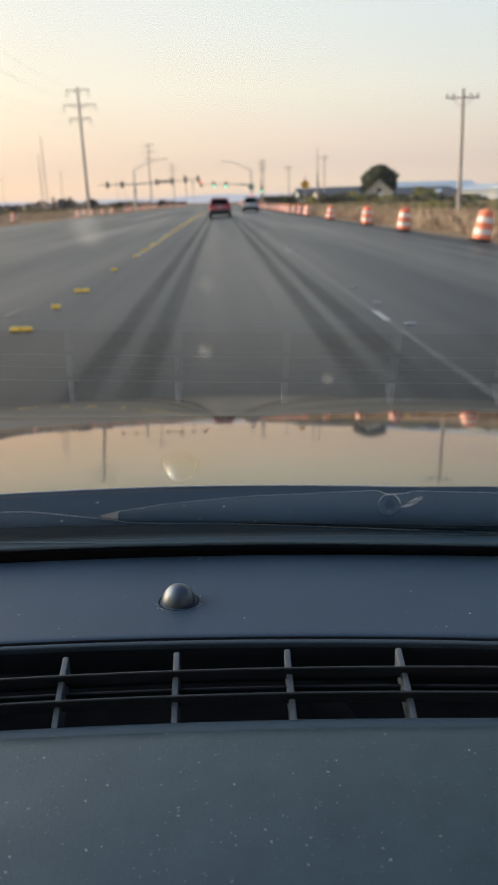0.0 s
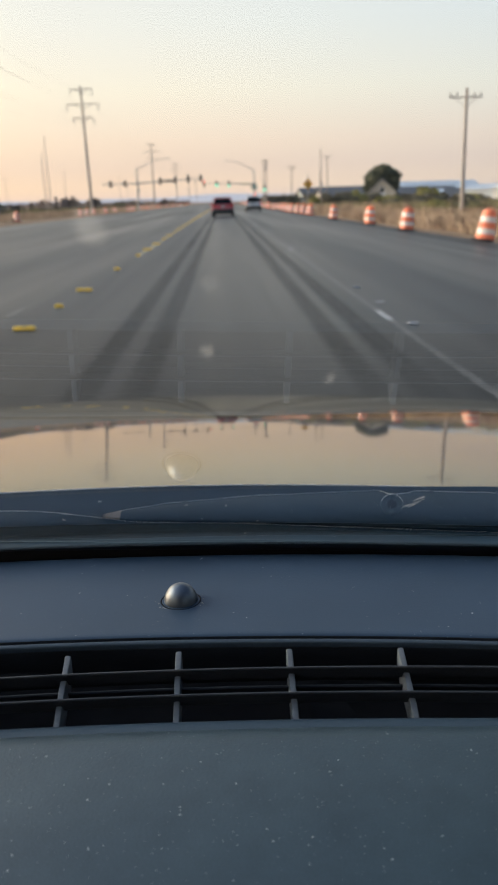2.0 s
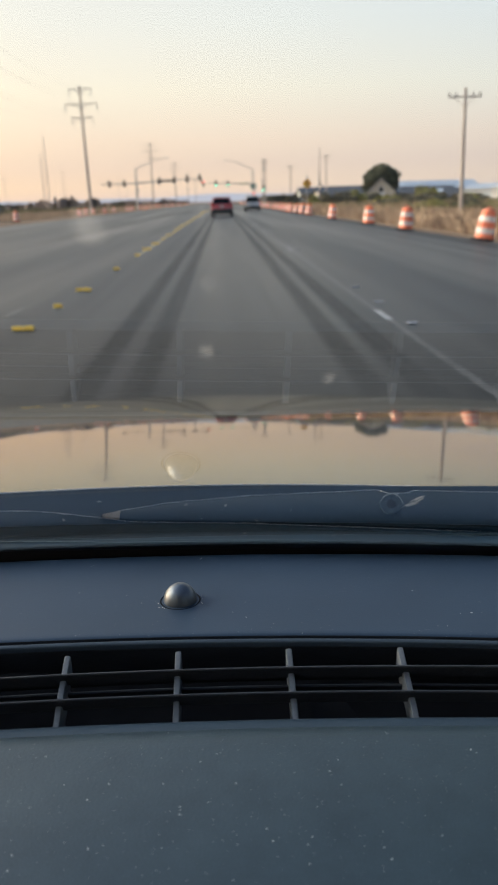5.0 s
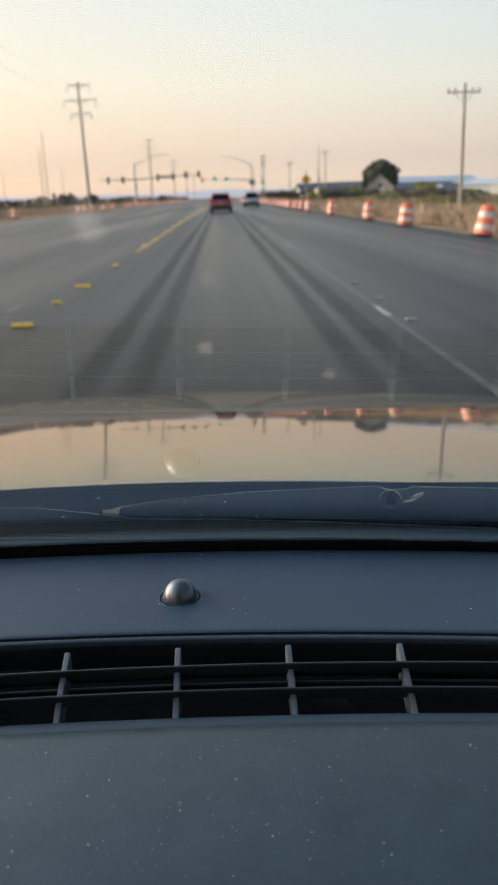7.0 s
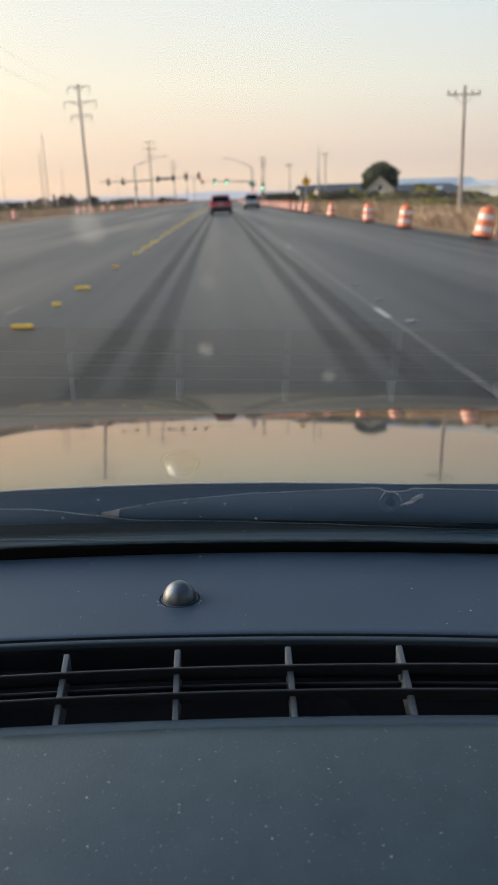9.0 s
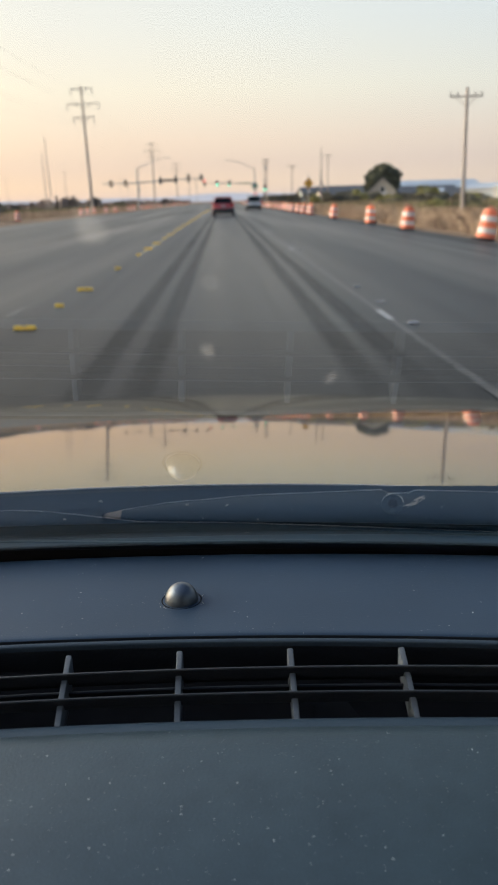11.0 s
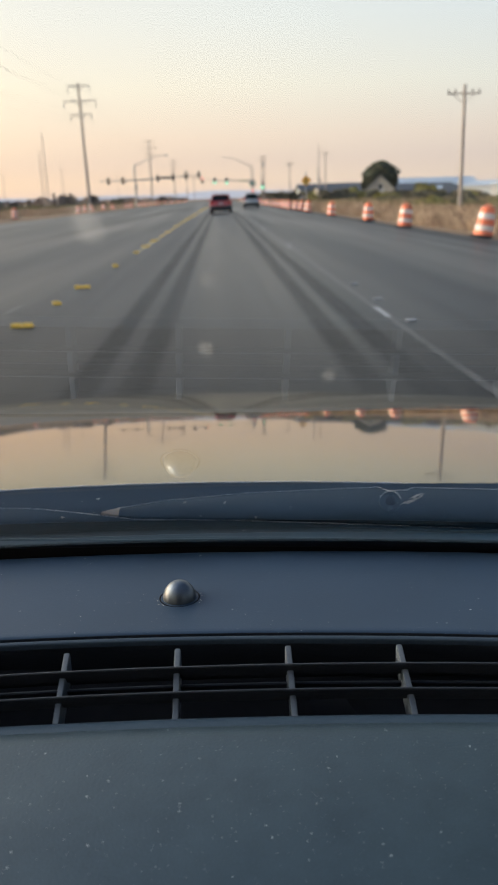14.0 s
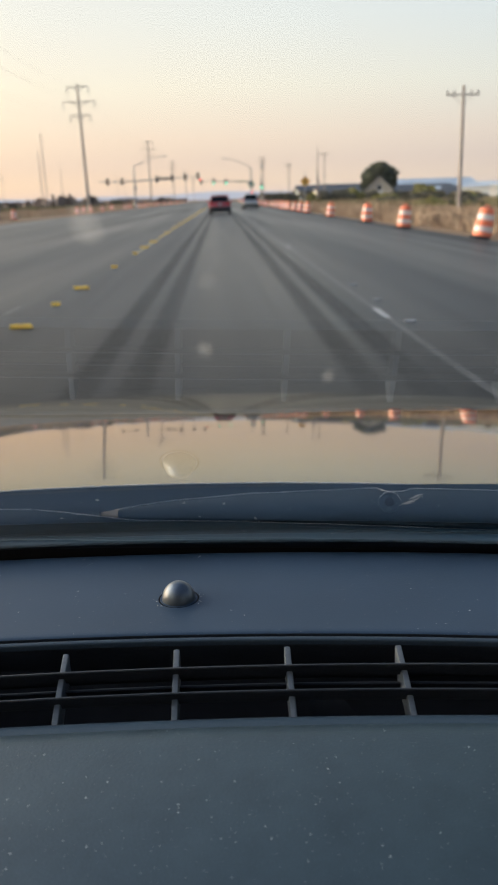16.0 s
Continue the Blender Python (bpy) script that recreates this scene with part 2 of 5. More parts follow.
LEAF = mat("leaf", (.118, .122, .080), rough=.75, spec=.25, vary=.28, coarse=.4, fine=4, island=True)
LEAF_DRY = mat("leaf_yellowing", (.30, .28, .11), rough=.8, spec=.2, vary=.25, coarse=.4, fine=4, island=True)
LEAF_DULL = mat("leaf_dull", (.18, .165, .12), rough=.8, spec=.2, vary=.28, coarse=.4, fine=4, island=True)
NEEDLE = mat("needle", (.032, .040, .024), rough=.8, spec=.2, vary=.3, coarse=.6, fine=5, island=True)
BARK = mat("bark", (.085, .065, .048), rough=.95, spec=.1, vary=.25, fine=20, coarse=2, bump=.6, stretch=(1, 1, .25))
POLE = mat("weathered_pole", (.43, .38, .34), rough=.9, spec=.15, vary=.2, fine=24, coarse=1.2, bump=.5, stretch=(1, 1, .15))
STEEL = mat("galvanised_steel", (.36, .37, .38), rough=.45, metal=.6, vary=.1, fine=30, coarse=2)
DARK_STEEL = mat("dark_steel", (.16, .16, .16), rough=.5, metal=.3, vary=.1, fine=30)
WIRE = mat("wire", (.10, .10, .10), rough=.6, vary=.1)
PORCELAIN = mat("insulator", (.16, .13, .11), rough=.3, vary=.1)
ORANGE = mat("drum_orange", (.90, .235, .115), rough=.55, spec=.4, vary=.07, fine=30, coarse=3, pieces=True, sheen=.2)
BAND = mat("drum_white_band", (.82, .74, .70), rough=.45, vary=.06, fine=60, coarse=4)
TYRE = mat("tyre_rubber", (.018, .018, .019), rough=.85, spec=.2, vary=.15, fine=60, bump=.2)
SIGN_YELLOW = mat("sign_yellow", (.88, .46, .025), rough=.45, vary=.05, fine=40, coarse=3)
SIGN_GREEN = mat("sign_green", (.02, .20, .14), rough=.45, vary=.05, fine=40)
SIGN_WHITE = mat("sign_white", (.75, .76, .74), rough=.45, vary=.05, fine=40)
BLACK = mat("signal_black", (.15, .14, .135), rough=.55, vary=.15, fine=30)
AMBER = mat("amber_lamp", (.8, .4, .03), rough=.3, emit=(1.0, .52, .02), power=1.6)
GREEN = mat("green_lamp", (.05, .7, .5), rough=.3, emit=(.05, 1.0, .62), power=3.5)
RED = mat("red_lamp", (.7, .05, .04), rough=.3, emit=(1.0, .09, .07), power=3.0)
DULL_RED = mat("sign_red", (.42, .05, .035), rough=.45, vary=.06, fine=40)
DULL_GREEN = mat("sign_disc_green", (.03, .26, .15), rough=.45, vary=.06, fine=40)
RED_PAINT = mat("red_paint", (.42, .055, .070), rough=.3, metal=.3, vary=.05, fine=400, coarse=2, coat=.6)
SILVER_PAINT = mat("silver_paint", (.56, .57, .57), rough=.3, metal=.5, vary=.05, fine=400, coarse=2, coat=.8)
CAR_GLASS = mat("dark_car_glass", (.012, .013, .015), rough=.06, spec=.6, vary=.1)
TAIL_RED = mat("tail_lamp_red", (.42, .02, .02), rough=.2, vary=.08, fine=90, coat=.6)
PLASTIC = mat("bumper_plastic", (.030, .030, .032), rough=.6, vary=.1, fine=90)
CHROME = mat("wheel_metal", (.5, .5, .5), rough=.3, metal=.9, vary=.06)
SIDING = mat("cream_siding", (.58, .53, .44), rough=.8, vary=.08, fine=8, coarse=.6, stretch=(1, 1, 8))
SIDING_BLUE = mat("pale_blue_siding", (.58, .64, .68), rough=.75, vary=.08, fine=8, coarse=.5, stretch=(8, 8, 1))
SIDING_GREY = mat("grey_green_siding", (.30, .33, .32), rough=.8, vary=.1, fine=8, coarse=.5, stretch=(1, 1, 8))
ROOF = mat("dark_shingles", (.12, .125, .138), rough=.9, spec=.2, vary=.15, fine=14, coarse=.6, bump=.5)
ROOF_METAL = mat("pale_metal_roof", (.52, .58, .64), rough=.5, metal=.2, vary=.07, fine=3, coarse=.4)
TRIM = mat("white_trim", (.72, .71, .68), rough=.6, vary=.05, fine=20)
WINDOW = mat("house_glass", (.03, .035, .04), rough=.08, spec=.6, vary=.15)
TRAILER = mat("trailer_white", (.62, .62, .59), rough=.5, vary=.07, fine=4, coarse=.5, stretch=(1, 4, 1))
CONCRETE = mat("pale_concrete", (.42, .39, .35), rough=.9, vary=.12, fine=8, coarse=.6)
# the air's haze over the far hills is put in as glow
HILL_HAZE = mat("hill_haze_glow", (.26, .28, .32), rough=1.0, spec=0, vary=.08, coarse=.002, fine=.02, emit=(.58, .55, .59), power=.58)
WOOD_FAR = mat("far_brush", (.26, .21, .18), rough=1.0, spec=0, vary=.25, coarse=.05, fine=.6, island=True)


# ---------------------------------------------------------------- builders
def mesh_of(name, bm, material, smooth=30):
    me = bpy.data.meshes.new(name)
    bmesh.ops.recalc_face_normals(bm, faces=bm.faces)
    bm.to_mesh(me)
    bm.free()
    me.materials.append(material)
    if smooth:
        me.shade_smooth()
        me.set_sharp_from_angle(angle=radians(smooth))
    return me


def part(name, bm, material, parent, label="", smooth=30):
    """Links a bmesh as one mesh object under a thing or a part."""
    ob = new(name, mesh_of(name, bm, material, smooth))
    ob.parent = parent
    if label:
        ob["label"] = label
    return ob


def single(name, bm, material, label, category, group="", kind="", smooth=30):
    return tagged(new(name, mesh_of(name, bm, material, smooth)), label, category, group, kind)


def thing(name, at, label, category, group="", turn=0.0, kind=""):
    e = new(name)
    e.empty_display_size = .2
    e.matrix_world = pose(*at, 0, 0, turn)
    return tagged(e, label, category, group, kind)


def box(bm, size, at=(0, 0, 0), turn=None, bevel=0.0, seg=1):
    g = bmesh.ops.create_cube(bm, size=1)["verts"]
    bmesh.ops.scale(bm, vec=size, verts=g)
    if bevel:
        edges = list({e for v in g for e in v.link_edges})
        g = list({v for f in bmesh.ops.bevel(bm, geom=edges, offset=bevel, segments=seg, affect="EDGES", profile=.5)["faces"] for v in f.verts} | {v for v in g if v.is_valid})
    m = Matrix.Translation(at)
    if turn:
        m = m @ Euler([radians(a) for a in turn]).to_matrix().to_4x4()
    bmesh.ops.transform(bm, matrix=m, verts=g)


def rod(bm, a, b, r0, r1=None, seg=12):
    """A tapered round bar from a to b."""
    a, b = Vector(a), Vector(b)
    d = b - a
    m = Matrix.Translation((a + b) / 2) @ d.to_track_quat("Z", "Y").to_matrix().to_4x4()
    bmesh.ops.create_cone(bm, cap_ends=True, segments=seg, radius1=r0, radius2=r0 if r1 is None else r1, depth=d.length, matrix=m)


def tube(bm, pts, r, seg=8):
    """A round bar along a line of points; r may be a list."""
    rs = r if isinstance(r, (list, tuple)) else [r] * len(pts)
    rings = []
    P = [Vector(p) for p in pts]
    for i, p in enumerate(P):
        d = (P[min(i + 1, len(P) - 1)] - P[max(i - 1, 0)]).normalized()
        q = d.to_track_quat("Z", "Y")
        rings.append([bm.verts.new(p + q @ Vector((rs[i] * math.cos(a), rs[i] * math.sin(a), 0)))
                      for a in (2 * math.pi * k / seg for k in range(seg))])
    for A, B in zip(rings, rings[1:]):
        for k in range(seg):
            bm.faces.new((A[k], A[(k + 1) % seg], B[(k + 1) % seg], B[k]))
    bm.faces.new(rings[0][::-1]); bm.faces.new(rings[-1])


def lathe(bm, profile, seg=24, at=(0, 0, 0)):
    """Turns (radius, height) pairs round the upright axis."""
    rings = []
    for r, z in profile:
        rings.append([bm.verts.new((at[0] + r * math.cos(a), at[1] + r * math.sin(a), at[2] + z)) for a in (2 * math.pi * k / seg for k in range(seg))])
    for A, B in zip(rings, rings[1:]):
        for k in range(seg):
            bm.faces.new((A[k], A[(k + 1) % seg], B[(k + 1) % seg], B[k]))
    bm.faces.new(rings[0][::-1]); bm.faces.new(rings[-1])


def slab(bm, outline, z0, z1):
    """A flat plate with the given outline (x, y), from z0 to z1."""
    lo = [bm.verts.new((x, y, z0)) for x, y in outline]
    hi = [bm.verts.new((x, y, z1)) for x, y in outline]
    n = len(lo)
    for k in range(n):
        bm.faces.new((lo[k], lo[(k + 1) % n], hi[(k + 1) % n], hi[k]))
    bm.faces.new(hi); bm.faces.new(lo[::-1])


def sheet(bm, f, us, vs, thick=0.0):
    """A surface f(u, v); with a thickness, a closed shell that lies below it."""
    top = [[bm.verts.new(f(u, v)) for v in vs] for u in us]
    nu, nv = len(us), len(vs)
    for i in range(nu - 1):
        for j in range(nv - 1):
            bm.faces.new((top[i][j], top[i + 1][j], top[i + 1][j + 1], top[i][j + 1]))
    if thick:
        low = [[bm.verts.new(Vector(f(u, v)) - Vector((0, 0, thick))) for v in vs] for u in us]
        for i in range(nu - 1):
            for j in range(nv - 1):
                bm.faces.new((low[i][j], low[i][j + 1], low[i + 1][j + 1], low[i + 1][j]))
        for i in range(nu - 1):
            for j in (0, nv - 1):
                bm.faces.new((top[i][j], low[i][j], low[i + 1][j], top[i + 1][j]))
        for j in range(nv - 1):
            for i in (0, nu - 1):
                bm.faces.new((top[i][j], top[i][j + 1], low[i][j + 1], low[i][j]))


def span(a, b, n):
    return [a + (b - a) * k / (n - 1) for k in range(n)]


def curve_through(keys, x):
    """Smooth value at x between (x, value) keys."""
    return float(np.interp(x, [k[0] for k in keys], [k[1] for k in keys]))


# ---------------------------------------------------------------- ground and road
ROAD_L, ROAD_R = -14.6, 6.15


def setting():
    bm = bmesh.new()
    xs = [-3000, -900, -300, -120, -60, -40, -30, -24, -20, -17, -15.5, -14.7, 0, 7.0, 7.6, 8.5, 10, 13, 17, 24, 40, 80, 200, 900, 3000]
    ys = [-600, -200] + list(range(-120, 420, 6)) + [460, 600, 1000, 2000, 4000]

    def g(x, y):
        off = max(0, x - 7.2) if x > 0 else max(0, -15 - x)
        z = -.02 + min(off, 6) * .015 * math.sin(.21 * y + x) + min(off, 9) * .02
        return (x, y, z if off else -.06)
    sheet(bm, g, xs, ys)
    single("ground", bm, DIRT, "dry bare ground beside the highway", "ground", kind="structure")

    bm = bmesh.new()
    sheet(bm, lambda x, y: (x, y, 0), [ROAD_L, -10, -5, -2, 2, ROAD_R], list(range(-300, 900, 30)), .12)
    road = single("road", bm, ASPHALT, "wide grey worn asphalt highway under construction", "road", kind="structure")
    bm = bmesh.new()
    edge = lambda y: .10 * math.sin(y * .31) + .07 * math.sin(y * .83 + 1)
    sheet(bm, lambda u, y: (ROAD_R + .004 + u * (1.5 + edge(y)), y, -.012 - .05 * u), [0, .5, 1], [-60 + k * 1.5 for k in range(400)], .1)
    single("pavement", bm, ASPHALT_DARK, "dark fresh asphalt shoulder along the road edge", "pavement", kind="structure")

    for side, name in ((1, "pavement"), (-1, "pavement")):
        bm = bmesh.new()
        sx = [x for x in xs if (x > 7.7 if side > 0 else x < -16) and abs(x) <= 900]
        sheet(bm, lambda x, y: (x, y, g(x, y)[2] + .03), sx, [162, 168, 174, 180])
        single(name, bm, ASPHALT_DARK, "dark side street that meets the highway", "road", kind="structure")

    def strip(name, x, y0, y1, w, m, label, wob=.0, z=.004, par=road):
        b = bmesh.new()
        n = max(2, int((y1 - y0) / 3))
        sheet(b, lambda u, y: (x + u * w + wob * math.sin(y * .11 + x), y, z), [-.5, .5], span(y0, y1, n))
        return part(name, b, m, par, label)
    strip("edge_line", 1.66, 1.5, 420, .072, OLD_LINE, "worn grey lane line")
    strip("centre_line", -2.06, 20, 420, .08, YELLOW_LINE, "worn yellow centre line")
    strip("centre_line", -2.28, 40, 420, .06, YELLOW_LINE, "worn yellow centre line")
    strip("lane_seam", -6.1, -40, 300, .10, ASPHALT_DARK, "dark seam between paved lanes", .05)
    strip("lane_seam", -10.0, -40, 300, .12, ASPHALT_DARK, "dark seam between paved lanes", .08)
    strip("lane_seam", 5.4, -40, 300, .10, ASPHALT_DARK, "dark seam between paved lanes", .05)
    strip("edge_line", -12.3, -40, 300, .12, OLD_LINE, "worn pale edge line")
    for x in (-.98, -.61, .95, 1.30):
        strip("tyre_mark", x, 2.2 if x < 0 else 3.0, 84, .29, RUBBER_MARK, "dark rubber skid mark", 0, .003)
    strip("lane_dash", -2.50, 9.4, 10.2, .07, OLD_LINE, "short worn pale dash", 0, .007)
    rng = random.Random(17)
    for cx, cy, n, r in ((1.75, -15.6, 9, .32), (2.15, -17.0, 7, .26), (1.35, -14.4, 5, .2)):
        b = bmesh.new()
        for k in range(n):
            px, py, q = cx + rng.uniform(-r, r), cy + rng.uniform(-2 * r, 2 * r), rng.uniform(.05, .13)
            b.faces.new([b.verts.new((px + q * rng.uniform(.6, 1.5) * math.cos(a), py + q * 2 * rng.uniform(.6, 1.5) * math.sin(a), .004 + .0002 * k)) for a in (j * math.pi / 5 for j in range(10))])
        part("spill", b, WHITE_TAB, road, "dried pale splash on the asphalt")
    for y in (8.2, 20.4, 32.6, 44.8):
        strip("lane_dash", 1.66, y, y + .75, .075, WHITE_TAB, "short white lane dash", 0, .007)


setting()


def road_tabs():
    """Temporary upright marker tabs along the lines."""
    bm = bmesh.new()
    box(bm, (.105, .022, .046), (0, .016, .020), (-32, 0, 0), .005)
    box(bm, (.105, .07, .008), (0, .03, .004))
    for me_name, m, spots in (
            ("yellow_tab", YELLOW_TAB, [(8.3, 2), (10.15, 1), (12.1, 2), (16.0, 1), (20.0, 1), (22.6, 2), (25.7, 2)] + [(29 + 3.3 * k, 1 + k % 2) for k in range(30)]
             + [(-2.6 - 3.3 * k, 1 + k % 2) for k in range(12)]),
            ("white_tab", WHITE_TAB, [(7.9, 1), (9.65, 1), (11.4, 1), (20.1, 1), (22, 1), (32.3, 1), (44, 1), (56, 1), (-4.3, 1), (-16, 1)])):
        b = bm.copy()
        me = mesh_of(me_name, b, m)
        for y, n in spots:
            for k in range(n):
                ob = new("road_marker_tab", me)
                x = -2.06 if m is YELLOW_TAB else 1.82
                ob.matrix_world = pose(x + (k - (n - 1) / 2) * .115, y + .02 * math.sin(y * 7), .0045, 0, 0, 4 * math.sin(y * 5 + k)) @ Matrix.Diagonal((1, 1, 1 if m is YELLOW_TAB else .45, 1))
                tagged(ob, ("yellow" if m is YELLOW_TAB else "white") + " plastic marker tab stuck on the asphalt", "road marker",
                       ("yellow" if m is YELLOW_TAB else "white") + " tabs along the road")
    bm.free()


# ---------------------------------------------------------------- the car that carries the camera
CX = -.12                      # middle of the car
H = EYE[2]


def bow(x, k=.30, c=CX):
    return -k * ((x - c) ** 2 - c ** 2)


HOOD_SLOPE = [(.70, 5.4), (.80, 5.7), (1.10, 7.0), (1.20, 7.4), (1.50, 8.7), (1.65, 10.5), (1.80, 14.5), (1.90, 24), (1.98, 45), (2.05, 75)]
HOOD_Z = {}
_z, _d = H - .2630, .70
while _d < 2.08:
    HOOD_Z[round(_d, 3)] = _z
    _z -= .005 * math.tan(radians(curve_through(HOOD_SLOPE, _d + .0025)))
    _d += .005
HOOD_KEYS = sorted(HOOD_Z.items())


def hood_height(x, d):
    z = curve_through(HOOD_KEYS, d)
    u = abs(x - CX)
    return z - .060 * u * u - (.35 * (u - .72) ** 2 if u > .72 else 0)


# the windshield's profile: lies 4.3 cm over the lens and leans back, and turns down at its foot
GP, RAKE = (.361, H - .1446), 28.14
GLASS_LINE = []
_p = Vector((GP[0] - .90 * math.cos(radians(RAKE)), GP[1] + .90 * math.sin(radians(RAKE))))
for _k in range(1101):
    _s = -.90 + _k * .001
    GLASS_LINE.append((_s, _p.x, _p.y))
    _a = radians(RAKE + 26 * min(1, max(0, _s - .07) / .05))
    _p = _p + .001 * Vector((math.cos(_a), -math.sin(_a)))


def on_glass(x, s):
    """s metres down the pane from a mark near the lens."""
    return (x, curve_through([(k[0], k[1]) for k in GLASS_LINE], s) + bow(x), curve_through([(k[0], k[2]) for k in GLASS_LINE], s))


FOOT = next(k[0] for k in GLASS_LINE if k[1] > .3 and (H - k[2]) / k[1] > math.tan(radians(23.86)))
DOTS = next(k[0] for k in GLASS_LINE if k[1] > .3 and (H - k[2]) / k[1] > math.tan(radians(23.78)))


def own_car():
    car = thing("car", (0, 0, 0), "silver car on the highway, seen over its dashboard", "car")

    # hood, with a folded rear edge
    bm = bmesh.new()
    ds = span(.763, 1.72, 50) + span(1.74, 2.05, 22)
    rear = lambda x, d: d + (bow(x, .16) if d < 1.0 else bow(x, .16) * max(0, (1.4 - d) / .4)) + (-.07 * (x - CX) ** 2 * max(0, d - 1.0) if d > 1.0 else 0)
    sheet(bm, lambda x, d: (x, rear(x, d), hood_height(x, d)), span(CX - .80, CX + .80, 61), ds, .012)
    hood = part("hood", bm, PAINT, car, "glossy silver hood that mirrors the dusk sky", smooth=50)
    # thin near-white tube: the highlight along the rear edge, painted
    bm = bmesh.new()
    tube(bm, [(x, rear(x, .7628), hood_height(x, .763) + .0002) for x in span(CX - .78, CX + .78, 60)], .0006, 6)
    part("hood_edge_glint", bm, EDGE_GLINT, hood, "folded rear edge of the hood, its highlight painted near-white")
    # well between hood and pane, coloured dark for the shade in the gap
    bm = bmesh.new()
    sheet(bm, lambda x, v: (x, .52 + v * (.240 + bow(x, .16)), H - .2800 + .0070 * v), span(CX - .78, CX + .78, 31), [0, .5, 1])
    part("cowl_well", bm, RECESS_SHADE, car, "plastic well below the wipers, the gap's shade in its dark colour")

    # cowl cover and wiper root
    bm = bmesh.new()
    low = [(CX - .72, .60), (-.21, .695), (-.178, .691), (-.151, .682), (-.115, .668), (-.083, .655), (.009, .643), (.088, .628), (.213, .603), (.50, .50)]
    f = lambda x: float(np.interp(x, [p[0] for p in low], [p[1] for p in low]))
    sheet(bm, lambda x, v: (x, (.536 + bow(x)) * (1 - v) + v * f(x), H - (.2360 * (1 - v) + .2625 * v) - .004 * math.sin(v * math.pi)),
          span(CX - .66, .48, 80), span(0, 1, 8), .010)
    cowl = part("cowl_panel", bm, COWL, car, "dusty dark grey plastic cowl panel", smooth=50)
    # bright line for the sky's glint on the cowl edge
    bm = bmesh.new()
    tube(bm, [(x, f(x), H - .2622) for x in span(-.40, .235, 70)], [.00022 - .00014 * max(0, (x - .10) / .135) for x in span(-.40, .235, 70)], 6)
    part("rim", bm, EDGE_GLINT, cowl, "thin line with the edge's sky glint in its colour")
    bm = bmesh.new()
    tube(bm, [(-.0395, .6475, H - .2645), (-.0420, .620, H - .2600), (-.0440, .590, H - .2545)], .0006, 6)
    part("seam", bm, VOID, cowl)
    up = [(-.115, .666), (-.101, .684), (-.057, .699), (.016, .710), (.10, .7115), (.137, .712), (.144, .701), (.163, .701), (.168, .707), (.246, .693), (.45, .636)]
    g = lambda x: float(np.interp(x, [p[0] for p in up], [p[1] for p in up]))
    bm = bmesh.new()
    xs = sorted(set(span(-.1145, .45, 70) + [p[0] for p in up]))
    sheet(bm, lambda x, v: (x, f(x) * (1 - v) + v * g(x) + .001, H - .2605 - .003 * v + .003 * math.sin(v * math.pi)), xs, span(0, 1, 7), .006)

    def cover_z(x, y):
        v = (y - f(x)) / max(.001, g(x) - f(x))
        return H - .2605 - .003 * v + .003 * math.sin(v * math.pi)
    arm = part("wiper", bm, COVER, car, "dark wiper cover with a round pivot", smooth=50)
    # bright line for the glint on the cover's upper edge
    bm = bmesh.new()
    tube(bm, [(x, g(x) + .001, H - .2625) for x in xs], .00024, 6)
    part("rim", bm, EDGE_GLINT, arm, "thin pale edge, sky glint painted into its colour")
    bm = bmesh.new()
    seat = pose(.1392, .665, H - .2590, 0, 0, -12) @ Matrix.Diagonal((.8, 2.1, 1, 1))
    lathe(bm, [(.0118, -.004), (.0118, .0006), (.0114, .0010), (.0098, .0010), (.0094, .0004), (.0001, .0004)], 36)
    bmesh.ops.transform(bm, matrix=seat, verts=bm.verts)
    pivot = part("pivot", bm, COVER, arm, "round wiper pivot cap", smooth=40)
    bm = bmesh.new()
    lathe(bm, [(.0050, 0), (.0050, .0010), (.0040, .0014), (.0001, .0015)], 20)
    bmesh.ops.transform(bm, matrix=seat, verts=bm.verts)
    part("pivot_nut", bm, SEAL, pivot, "dark pivot nut")
    # far arc of the ring near-white as a painted glint, near arc duller
    for q, a0, a1, m in ((.0118, .2, 2.9, EDGE_GLINT), (.0121, 2.8, 6.4, CAP)):
        bm = bmesh.new()
        tube(bm, [tuple(seat @ Vector((q * math.cos(a), q * math.sin(a), .0008))) for a in span(a0, a1, 30)], .00024, 6)
        part("pivot_rim", bm, m, pivot)
    # tip of the arm; its orange highlight is in the base colour
    bm = bmesh.new()
    sheet(bm, lambda x, v: (x, f(x) * (1 - v) + v * g(x) - .0004, cover_z(x, f(x) * (1 - v) + v * g(x)) + .0006), span(-.1143, -.0985, 12), span(0, 1, 5), .002)
    part("arm_tip", bm, mat("tip_warm_light", (.34, .27, .20), rough=.4, metal=.0, vary=.25, fine=300, coarse=60), arm, "metal tip, warm light painted into its colour")

    # scuff and flecks of dirt on the cowl
    rng = random.Random(21)
    bm = bmesh.new()
    for k in range(34):
        u = rng.random()
        x, y = .1525 + .019 * u + rng.uniform(-.0022, .0022), .6585 + .024 * u + rng.uniform(-.004, .004)
        ln, wd = rng.uniform(.0015, .0055) * (1.3 - .7 * u), rng.uniform(.00025, .0008)
        ring = [(x - ln, y - ln * 1.1), (x + wd, y - wd), (x + ln * 1.2, y + ln * .9), (x - wd, y + wd)]
        bm.faces.new([bm.verts.new((px, py, cover_z(px, py) + .0007 + k * .00002)) for px, py in ring])
    part("scuff", bm, FLECK, arm, "pale dried streak")
